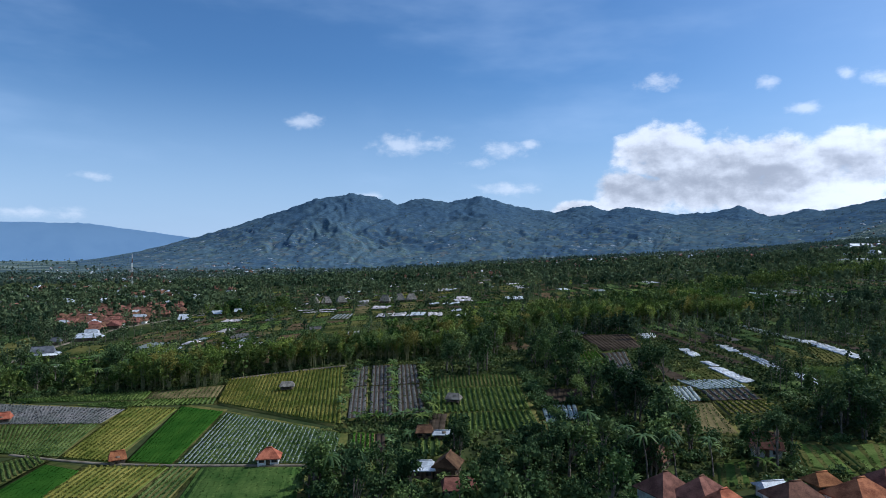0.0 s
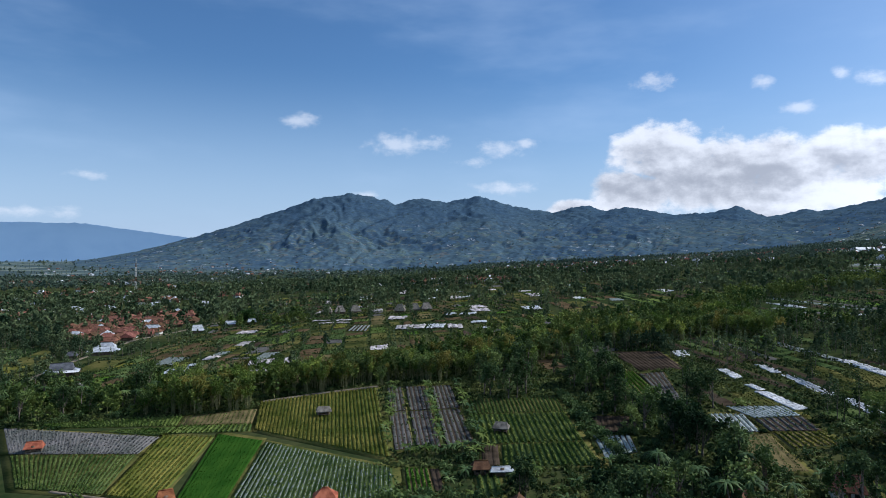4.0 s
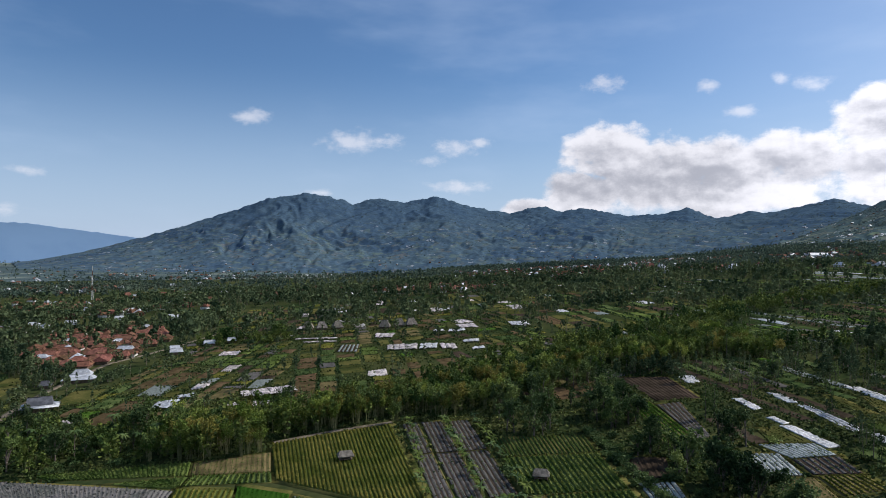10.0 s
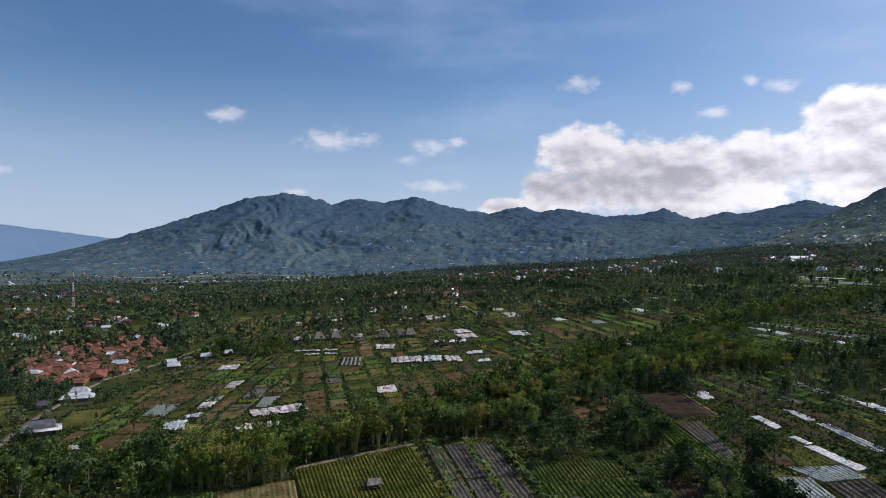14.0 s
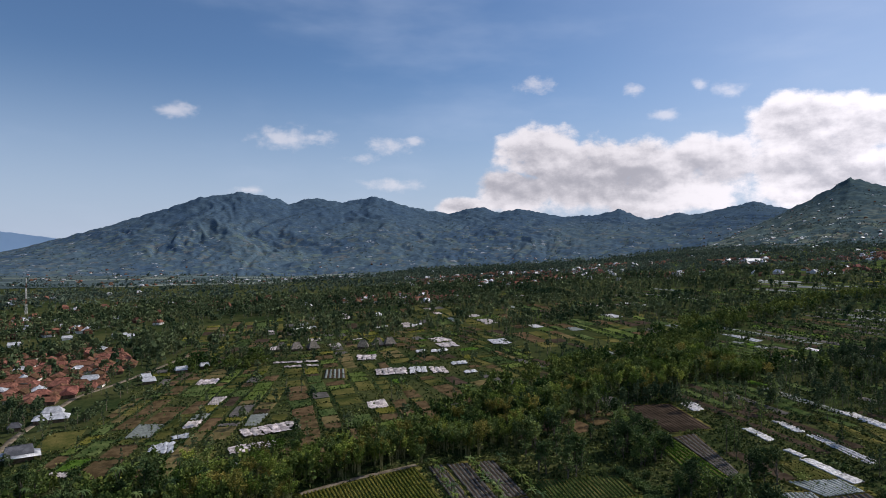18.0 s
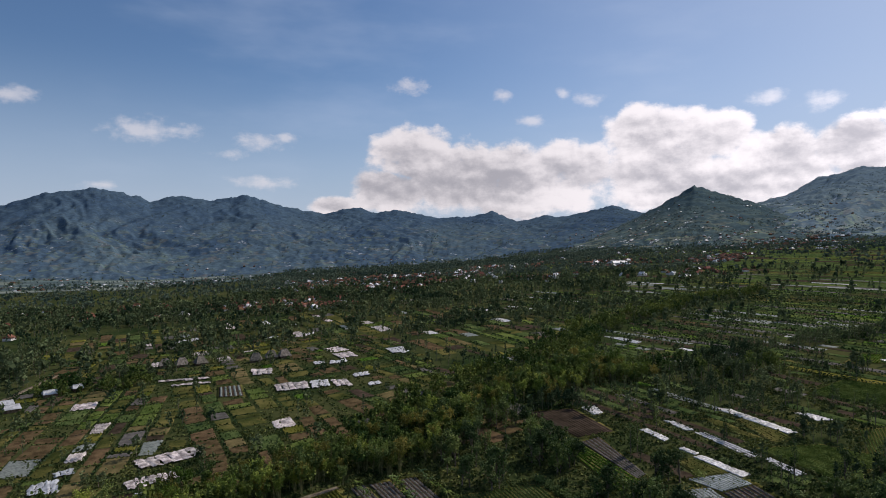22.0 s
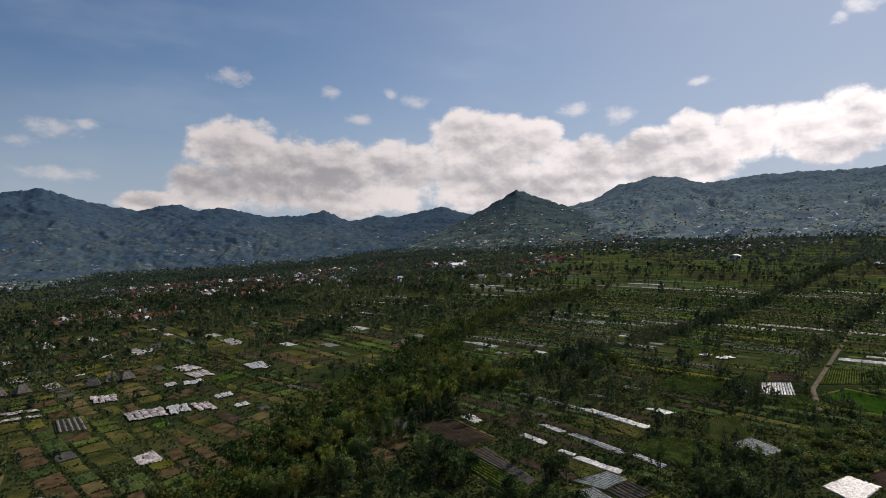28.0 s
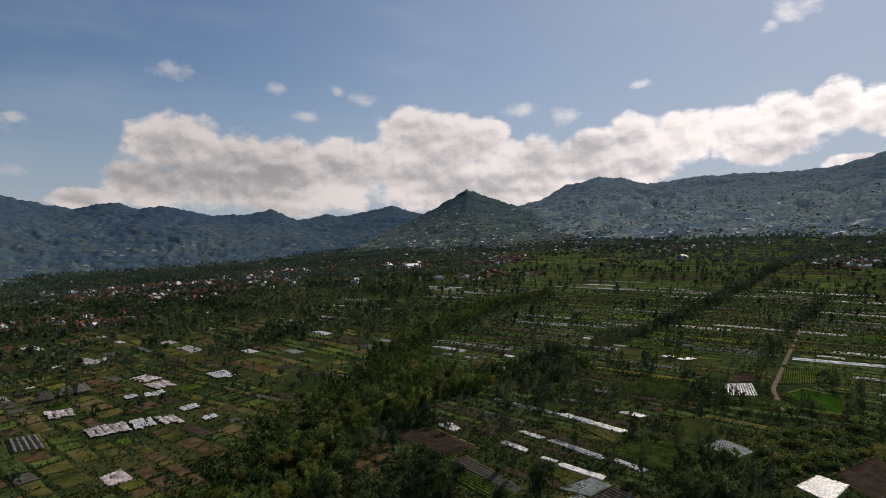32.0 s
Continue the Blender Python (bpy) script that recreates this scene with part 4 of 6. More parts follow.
plot("mulchlight", (66.1, 192.4), (75.5, 189.9), (72.6, 174.3), (63.5, 174.8))
plot("yellow", (75.0, 173.0), (87.3, 171.4), (87.5, 162.2), (73.6, 160.9))
plot("yellowveg", (53.4, 248.8), (61.4, 249.9), (59.2, 202.7), (47.1, 201.3))
plot("grey", (62.4, 246.1), (72.4, 247.3), (64.5, 208.4), (59.5, 206.8))
plot("plastic", (88.3, 283.8), (92.4, 282.5), (91.2, 272.6), (87.7, 272.0))
plot("plastic", (90.0, 285.0), (96.0, 283.4), (93.1, 272.5), (89.5, 271.3))
plot("plastic", (92.3, 246.3), (96.2, 245.8), (95.9, 231.4), (92.1, 230.6))
plot("plastic", (91.3, 222.1), (94.4, 222.4), (95.1, 214.7), (92.1, 213.8))
plot("plastic", (90.2, 212.7), (94.3, 212.7), (95.9, 191.4), (91.2, 190.9))
plot("plastic", (109.2, 250.5), (112.7, 247.3), (112.2, 234.5), (108.2, 236.1))
plot("plasticbed", (109.6, 232.9), (113.7, 230.2), (112.6, 200.1), (107.5, 202.3))
plot("plasticbed", (110.7, 201.0), (114.3, 198.6), (112.9, 182.9), (108.3, 183.4))
plot("plastic", (141.0, 252.3), (145.9, 249.0), (145.5, 212.4), (140.8, 213.6))
plot("plastic", (165.6, 230.9), (170.5, 227.6), (171.4, 216.1), (164.5, 218.8))
plot("plasticbed", (253.1, 213.8), (264.7, 202.8), (242.0, 190.1), (230.9, 204.6))
plot("soil", (284.9, 221.5), (299.2, 209.6), (271.5, 199.6), (260.4, 213.4))
plot("green", (196.8, 248.1), (233.5, 256.1), (242.6, 230.2), (210.7, 215.1))
plot("plastic", (137.3, 136.8), (153.2, 134.3), (152.0, 122.7), (131.3, 123.0))
plot("yellowveg", (295.6, 288.6), (320.6, 268.9), (298.6, 257.2), (271.0, 279.7))
plot("green", (116.2, 207.8), (140.8, 199.1), (151.3, 176.4), (116.4, 176.3))
plot("plasticbed", (203.1, 422.8), (210.7, 408.8), (212.1, 389.5), (205.8, 386.8))
plot("garden", (77.6, 138.6), (83.0, 136.0), (79.2, 119.8), (73.0, 125.6))
plot("garden", (84.8, 136.3), (96.0, 135.6), (88.6, 123.8), (82.0, 121.1))
plot("garden", (56.8, 129.6), (62.6, 129.6), (58.6, 119.2), (52.1, 117.6))
plot("striped", (-71.0, 422.3), (-59.0, 419.9), (-59.1, 394.3), (-72.1, 398.9))

def ridged(q, height, r, pitch=1.6):
    """A plot of ridges as one corrugated sheet."""
    q = np.array(q)
    n = max(3, int(np.hypot(*(q[1] - q[0])) / pitch))
    m = 2 * n + 1
    u = np.linspace(0, 1, m)
    h = np.where(np.arange(m) % 2 == 1, 0.12 + height, 0.10) * r.uniform(0.85, 1.15, m)
    h[0] = h[-1] = -0.15
    k = 4
    v = []
    for s in np.linspace(0, 1, k):
        a, b = q[0] * (1 - s) + q[3] * s, q[1] * (1 - s) + q[2] * s
        p = a + (b - a) * u[:, None]
        hh = h * r.uniform(0.9, 1.1, m)
        v.append(np.concatenate([p, (ground_z(p[:, 0], p[:, 1]) + hh)[:, None]], 1))
    f = [(i * m + j, i * m + j + 1, (i + 1) * m + j + 1, (i + 1) * m + j) for i in range(k - 1) for j in range(m - 1)]
    return np.concatenate(v), np.array(f)


EDGES = []
STANDS = {}
REST = {}
NEARBY = [0]
KINDS = {"lawn": (0.08, "small plot of green grass"), "veg": (0.3, "plot of bright green vegetables"), "crop_dark": (0.4, "dark green crop plot in rows"), "crop_green": (0.35, "green crop plot in rows"),
         "soil": (0.16, "plot of bare brown tilled earth"), "soil_dark": (0.16, "plot of dark bare earth"), "mulch_grey": (0.25, "plot of grey plastic mulch beds"), "mulch_silver": (0.3, "plot of silver plastic mulch beds"),
         "tarp": (0.5, "plot under low torn sheets of pale plastic"), "ochre": (0.1, "plot of dry yellowish earth"), "maize": (0.5, "plot of yellow-green maize"), "plastic": (0.3, "plot under white plastic sheet"), "hazy_field": (0.05, "pale field on the plain, distance haze put into its colour"), "far_wood": (0.6, "low thicket on the plain, blue distance haze put into its colour")}


def mosaic(x0, x1, y0, y1, rot, widths, lengths, kinds, keep, near, seed, gap=0.7):
    """Small plots in a turned grid; the nearest ones are things of their own, the rest is one mesh."""
    r = np.random.default_rng(seed)
    ca, sa = math.cos(radians(rot)), math.sin(radians(rot))
    cx, cy = (x0 + x1) / 2, (y0 + y1) / 2
    names, weight = list(kinds), np.array(list(kinds.values()), float)
    weight /= weight.sum()
    half_u, half_v = (x1 - x0) * 0.62, (y1 - y0) * 0.62
    u = -half_u
    while u < half_u:
        w = r.uniform(*widths)
        v = -half_v + r.uniform(0, lengths[1])
        kind = names[int(r.choice(len(names), p=weight))]
        while v < half_v:
            ln = r.uniform(*lengths)
            if r.uniform() < 0.75:
                kind = names[int(r.choice(len(names), p=weight))]
            loc = ((u + gap / 2, v + ln), (u + w - gap / 2, v + ln), (u + w - gap / 2, v + gap), (u + gap / 2, v + gap))
            q = [(cx + a * ca - b * sa + r.normal() * gap * 0.35, cy + a * sa + b * ca + r.normal() * gap * 0.6) for a, b in loc]
            mx, my = cx + (u + w / 2) * ca - (v + ln / 2) * sa, cy + (u + w / 2) * sa + (v + ln / 2) * ca
            v += ln
            if not (x0 < mx < x1 and y0 < my < y1 and keep(mx, my)) or taken(mx, my) or any(taken(*p) for p in q):
                continue
            EDGES.append((q[0], q[3]))
            if r.uniform() < 0.5:
                EDGES.append((q[0], q[1]))
            hgt, label = KINDS[kind]
            far_off = math.hypot(mx, my)
            if kind in ("crop_dark", "crop_green", "veg", "maize", "lawn") and far_off < 620 and (mx < 90 or far_off < 260):
                n = int(w * ln * (0.5 if far_off < 340 else 0.22) * (0.25 if kind == "lawn" else 1.0) * (0.6 if mx < 62 else 1.0))
                a1, b1 = r.uniform(0, 1, n), r.uniform(0, 1, n)
                rows = max(2, int(w / 1.5))
                a1 = (np.floor(a1 * rows) + 0.5 + r.normal(size=n) * 0.12) / rows
                qq = np.array(q)
                pp = (qq[0] * (1 - a1)[:, None] + qq[1] * a1[:, None]) * (1 - b1)[:, None] + (qq[3] * (1 - a1)[:, None] + qq[2] * a1[:, None]) * b1[:, None]
                size = 0.6 if far_off < 340 else 0.85
                cc = np.concatenate([pp, (ground_z(pp[:, 0], pp[:, 1]) + hgt + size * 0.3)[:, None]], 1)
                STANDS.setdefault(kind, []).append(cards(cc, size, r, -0.5))
            vv, ff = ridged(q, hgt, r, 1.5 if math.hypot(mx, my) < 420 else (2.6 if w < 20 else 9.0))
            if far_off > 1300:
                vv = vv + (0, 0, 0.7)
            if near(mx, my) and NEARBY[0] < 290:
                NEARBY[0] += 1
                z = gz(mx, my)
                ob = new("field_plot", mesh_of("field_plot", vv - (mx, my, z), ff, M[kind]))
                ob.location = (mx, my, z)
                tagged(ob, label, "field", "fields")
            else:
                REST.setdefault(kind, []).append((vv, ff))
            mark(q)
        u += w


# ---------------------------------------------------------------- houses
plot("brown", (67.6, 172.8), (73.8, 172.5), (69.4, 146.8), (52.5, 149.6))
plot("soil", (30.6, 197.3), (43.0, 194.6), (39.0, 180.2), (28.4, 182.0))
plot("lawn", (82.5, 211.8), (90.8, 210.6), (91.3, 196.8), (80.0, 198.1))
plot("lawn", (124.9, 243.8), (130.7, 241.8), (128.4, 216.9), (123.3, 217.7))
plot("lawn", (136.7, 236.3), (144.4, 233.8), (137.7, 208.5), (128.0, 210.6))
plot("darkrows", (169.1, 203.6), (186.9, 195.0), (166.0, 176.5), (147.3, 184.3))
plot("green", (308.6, 200.6), (326.3, 178.1), (299.0, 167.3), (274.5, 190.4))
plot("rice", (252.4, 181.8), (272.7, 177.0), (270.3, 158.4), (236.2, 147.8))
plot("lawn", (202, 128), (217, 119), (199, 112), (186, 121))
plot("soil", (159, 130), (188, 124), (179, 108), (142, 112))
plot("mulchlight", (152, 179), (166, 177), (161, 160), (150, 163))
plot("plasticbed", (337, 206), (345, 208), (361, 158), (353, 156))
plot("green", (222, 198), (244, 187), (236, 172), (212, 184))


def roof_mesh(L, W, h0, h1, hip, over, mt, thick=0.18):
    s = Shape()
    l, w, r = L / 2 + over, W / 2 + over, max(L / 2 - hip, 0.05)
    low = h0 - over * (h1 - h0) / (W / 2) * 0.6
    for z in (0.0, -thick):
        a, b, c, d = (-l, -w, low + z), (l, -w, low + z), (l, w, low + z), (-l, w, low + z)
        e, f = (-r, 0, h1 + z), (r, 0, h1 + z)
        n = len(s.v)
        s.v += [a, b, c, d, e, f]
        s.q += [(n, n + 1, n + 5, n + 4), (n + 2, n + 3, n + 4, n + 5), (n + 1, n + 2, n + 5, n + 5), (n + 3, n, n + 4, n + 4)]
    for i in range(4):
        s.q.append((i, (i + 1) % 4, 6 + (i + 1) % 4, 6 + i))
    return s.v, s.q


def clean(v, q):
    """Drops doubled corners: returns a mesh built by from_pydata."""
    return [tuple(p) for p in v], [tuple(dict.fromkeys(f)) for f in q]


def poly_mesh(name, v, q, mt):
    me = bpy.data.meshes.new(name)
    vv, qq = clean(v, q)
    me.from_pydata(vv, [], qq)
    me.materials.append(mt)
    me.update()
    return me


def house(x, y, rot, L, W, wall_h, rise, roof, wall="plaster", hip=2.0, label="", name="house", group="houses", detail=True, over=0.6):
    ob = thing(name, x, y, gz(x, y), label, "house", group, "", rot)
    mark([(x - L * 0.6, y - L * 0.6), (x + L * 0.6, y - L * 0.6), (x + L * 0.6, y + L * 0.6), (x - L * 0.6, y + L * 0.6)])
    s = Shape()
    s.box(-L / 2, -W / 2, -0.8, L / 2, W / 2, wall_h)
    if hip < 0.5:
        n = len(s.v)
        s.v += [(-L / 2, -W / 2, wall_h), (-L / 2, W / 2, wall_h), (-L / 2, 0, wall_h + rise * 0.97), (L / 2, -W / 2, wall_h), (L / 2, W / 2, wall_h), (L / 2, 0, wall_h + rise * 0.97)]
        s.q += [(n, n + 1, n + 2, n + 2), (n + 4, n + 3, n + 5, n + 5)]
    part("wall", poly_mesh("wall", s.v, s.q, M[wall]), ob)
    part("roof", poly_mesh("roof", *roof_mesh(L, W, wall_h, wall_h + rise, hip, over, None), M[roof]), ob)
    rd = Shape()
    rd.box(-max(L / 2 - hip, 0.3), -0.14, wall_h + rise - 0.04, max(L / 2 - hip, 0.3), 0.14, wall_h + rise + 0.14)
    part("ridge_cap", rd.mesh("ridge_cap", M[roof]), ob)
    if detail:
        d = Shape()
        d.box(-0.45, -W / 2 - 0.06, 0, 0.45, -W / 2 + 0.02, 2.0)
        part("door", d.mesh("door", M["timber"]), ob)
        for wx in (-L * 0.3, L * 0.3):
            f = Shape()
            for x0, x1, z0, z1 in ((-0.6, -0.5, 0.8, min(1.9, wall_h - 0.1)), (0.5, 0.6, 0.8, min(1.9, wall_h - 0.1)), (-0.6, 0.6, 0.7, 0.8), (-0.6, 0.6, min(1.9, wall_h - 0.1), min(2.0, wall_h))):
                f.box(wx + x0, -W / 2 - 0.08, z0, wx + x1, -W / 2 + 0.02, z1)
            fr = part("window", f.mesh("window", M["timber"]), ob)
            g = Shape()
            g.box(wx - 0.5, -W / 2 - 0.04, 0.8, wx + 0.5, -W / 2 + 0.01, min(1.9, wall_h - 0.1))
            part("pane", g.mesh("pane", M["window"]), fr)
    return ob


def open_hut(x, y, rot, L, W, h, rise, roof, label, hip=0.3):
    """A field shelter: four posts, a platform and a roof."""
    ob = thing("field_hut", x, y, gz(x, y), label, "hut", "field huts", "", rot)
    for sx in (-1, 1):
        for sy in (-1, 1):
            s = Shape()
            s.post(sx * (L / 2 - 0.15), sy * (W / 2 - 0.15), -0.4, h, 0.08)
            part("post", s.mesh("post", M["timber"]), ob)
    p = Shape()
    p.box(-L / 2, -W / 2, 0.6, L / 2, W / 2, 0.75)
    part("platform", p.mesh("platform", M["timber"]), ob)
    b = Shape()
    b.box(-L / 2 + 0.1, W / 2 - 0.15, 0.75, L / 2 - 0.1, W / 2 - 0.05, h - 0.1)
    part("back_wall", b.mesh("back_wall", M["timber"]), ob)
    part("roof", poly_mesh("roof", *roof_mesh(L, W, h, h + rise, hip, 0.45, None), M[roof]), ob)
    return ob


house(-39.5, 144.5, 8, 4.6, 3.6, 1.9, 1.7, "tile_orange", "plaster", 1.6, "small field house with an orange tiled hip roof", "field_house", "", True, 0.5)
house(-77.2, 150.2, 30, 3.2, 2.4, 1.5, 1.4, "tile_orange", "timber", 0.0, "tiny field house with an orange tiled roof", "field_house", "", True, 0.4)
open_hut(-52.6, 214, 12, 4.2, 3.2, 1.9, 1.2, "thatch", "thatched open field hut on posts in the maize")
open_hut(3.6, 186.5, -15, 3.8, 2.8, 1.8, 1.3, "thatch", "dark thatched field hut among crop rows")
def skirted_barn(x, y, rot, L, W, label):
    """A barn with a steep dark roof above wide pale eaves."""
    ob = house(x, y, rot, L * 0.62, W * 0.62, 3.6, 2.6, "slate", "timber", 0.0, label, "barn", "barns", False, 0.5)
    s = Shape()
    l0, w0, l1, w1 = L / 2, W / 2, L * 0.30, W * 0.30
    lo, hi = ((-l0, -w0), (l0, -w0), (l0, w0), (-l0, w0)), ((-l1, -w1), (l1, -w1), (l1, w1), (-l1, w1))
    for i in range(4):
        j = (i + 1) % 4
        s.solid([(*lo[i], 2.2), (*lo[j], 2.2), (*hi[j], 3.4), (*hi[i], 3.4)], [(*lo[i], 2.32), (*lo[j], 2.32), (*hi[j], 3.52), (*hi[i], 3.52)])
    part("eaves", s.mesh("eaves", M["zinc"]), ob, "wide pale zinc sheet eaves")
    for sx in (-1, 1):
        for sy in (-1, 1):
            k = Shape()
            k.post(sx * (l0 - 0.3), sy * (w0 - 0.3), -0.6, 2.25, 0.12)
            part("post", k.mesh("post", M["timber"]), ob)
    return ob


skirted_barn(-193, 304, 24, 15, 10, "open barn with a dark roof and wide zinc eaves")
house(-203, 360, 15, 14, 8, 2.2, 1.9, "zinc", "timber", 2.5, "farm building with a broad grey zinc roof", "barn", "barns", False, 0.9)
house(-206, 369, 15, 9, 6, 2.6, 2.4, "zinc", "timber", 1.5, "smaller farm building with a grey zinc roof", "barn", "barns", False, 0.7)
house(-135, 193.5, 20, 4.2, 3.2, 1.5, 1.4, "tile_orange", "timber", 0.0, "tiny field house with an orange tiled roof", "field_house", "", True, 0.4)
house(-214, 348, 20, 5, 4, 2.2, 1.8, "slate", "timber", 1.0, "small dark-roofed shed by the track", "shed", "", False, 0.5)
house(69.0, 133.5, -22, 5.6, 4.8, 2.2, 2.4, "tile_brown", "plaster", 0.0, "small white house with a dark brown gabled roof")
house(70.5, 105.5, 22, 8.4, 7, 3.0, 2.8, "tile_orange", "plaster", 3.2, "village house with a bright orange tiled hip roof")
house(78.5, 109.5, 10, 7.8, 6.2, 3.0, 2.5, "tile_brown", "plaster", 2.5, "village house with a faded red tiled roof")
house(60.0, 106.5, 12, 7.4, 6.2, 3.0, 2.4, "tile_brown", "plaster", 2.5, "village house with a faded red tiled roof")
house(59.6, 113.0, 10, 4.5, 3, 2.2, 0.7, "zinc", "plaster", 0.0, "small outbuilding with a grey sheet roof", "outbuilding")
house(47.0, 104.5, 30, 7.2, 6.2, 3.0, 2.6, "tile_orange", "plaster", 2.6, "village house with a bright orange tiled hip roof")
house(45.5, 109.8, 38, 7.6, 6.4, 3.0, 2.8, "tile_brown", "plaster", 3.0, "village house with a weathered brown tiled roof")
house(40.2, 112.5, 25, 7.2, 6.4, 3.0, 2.8, "tile_brown", "plaster", 3.0, "village house with a weathered brown tiled roof")
house(69.0, 114.0, 15, 4.5, 3.6, 2.2, 1.4, "tile_orange", "timber", 1.0, "small outbuilding with an orange tiled roof", "outbuilding")
house(44.5, 130.5, 50, 6, 5, 2.5, 2.2, "tile_brown", "timber", 0.0, "dark timber hut with a brown tiled gable roof", "outbuilding")
house(3.5, 121.0, 5, 5.5, 4, 2.2, 1.5, "tile_red", "timber", 0.0, "low shed with a rusty red tiled roof", "outbuilding")
house(-3.8, 131.8, 3, 4, 4.5, 2.2, 1.0, "zinc", "timber", 0.0, "low shed with a grey sheet roof", "outbuilding")
house(1.5, 132.0, 75, 5, 4.5, 2.5, 1.8, "tile_brown", "timber", 0.0, "dark timber hut with a brown tiled gable roof", "outbuilding")
house(-4.2, 156.5, 4, 3.4, 2.6, 2.0, 1.2, "tile_red", "timber", 0.0, "tiny shed with a red tiled roof", "outbuilding")
house(0.6, 155.3, 4, 4.6, 2.2, 1.4, 0.5, "zinc", "timber", 0.0, "low lean-to with a bright sheet roof", "outbuilding")

# ---------------------------------------------------------------- trees
BELT = ((-330, 262, 40), (-250, 254, 38), (-190, 254, 42), (-135, 243, 27), (-100, 240, 20), (-75, 249, 24), (-45, 264, 24), (0, 288, 34), (45, 325, 44), (90, 342, 44), (130, 365, 40), (165, 415, 28), (210, 450, 24), (270, 470, 20), (340, 500, 18), (420, 522, 16), (495, 526, 14))
BRANCH = ((105, 330, 28), (150, 322, 26), (190, 300, 18), (228, 292, 10))


def in_belt(x, y, grow=0.72):
    for (x0, y0, w0), (x1, y1, w1) in list(zip(BELT, BELT[1:])) + list(zip(BRANCH, BRANCH[1:])):
        dx, dy = x1 - x0, y1 - y0
        t = min(1, max(0, ((x - x0) * dx + (y - y0) * dy) / (dx * dx + dy * dy)))
        if math.hypot(x - x0 - t * dx, y - y0 - t * dy) < (w0 + (w1 - w0) * t) * grow:
            return True
    return False


# ---------------------------------------------------------------- tracks and roads
def strip_road(name, pts, wide, mt, label):
    v, q = [], []
    p = np.array(pts, float)
    s = np.concatenate([[0], np.cumsum(np.hypot(*np.diff(p, axis=0).T))])
    t = np.linspace(0, s[-1], max(4, int(s[-1] / 5)))
    c = np.stack([np.interp(t, s, p[:, 0]), np.interp(t, s, p[:, 1])], 1)
    d = np.gradient(c, axis=0)
    d /= np.linalg.norm(d, axis=1, keepdims=True)
    n = np.stack([-d[:, 1], d[:, 0]], 1)
    for k, h in ((-0.55, -0.1), (-0.5, 0.22), (0.5, 0.22), (0.55, -0.1)):
        e = c + n * wide * k
        v.append(np.concatenate([e, (ground_z(e[:, 0], e[:, 1]) + h)[:, None]], 1))
    v = np.stack(v, 1)
    for j in range(len(c) - 1):
        q += [(4 * j + k, 4 * j + k + 1, 4 * j + k + 5, 4 * j + k + 4) for k in range(3)]
        mark([c[j] - n[j] * wide * 0.7, c[j] + n[j] * wide * 0.7, c[j + 1] + n[j + 1] * wide * 0.7, c[j + 1] - n[j + 1] * wide * 0.7])
    tagged(new(name, mesh_of(name, v.reshape(-1, 3), q, M[mt])), label, "road", "", "structure")


strip_road("road_village", ((-200, 270), (-205, 300), (-209, 336), (-209.5, 365), (-209, 407), (-196, 434), (-185, 466), (-170, 520)), 3.2, "path", "pale dirt track leading into the village")
strip_road("road_terraces", ((225, 172), (260, 189.5), (345, 211), (409, 226.5), (520, 255)), 2.4, "path", "pale dirt track between the terraces")
strip_road("path_field_edge", ((-79, 236.5), (-60, 244), (-38, 249.5)), 2.0, "path", "narrow earthen bank along the maize")
strip_road("path_fields", ((-110, 160.5), (-96, 155), (-80, 149.6), (-62, 146), (-28, 141)), 0.9, "path", "narrow earthen footpath between plots")


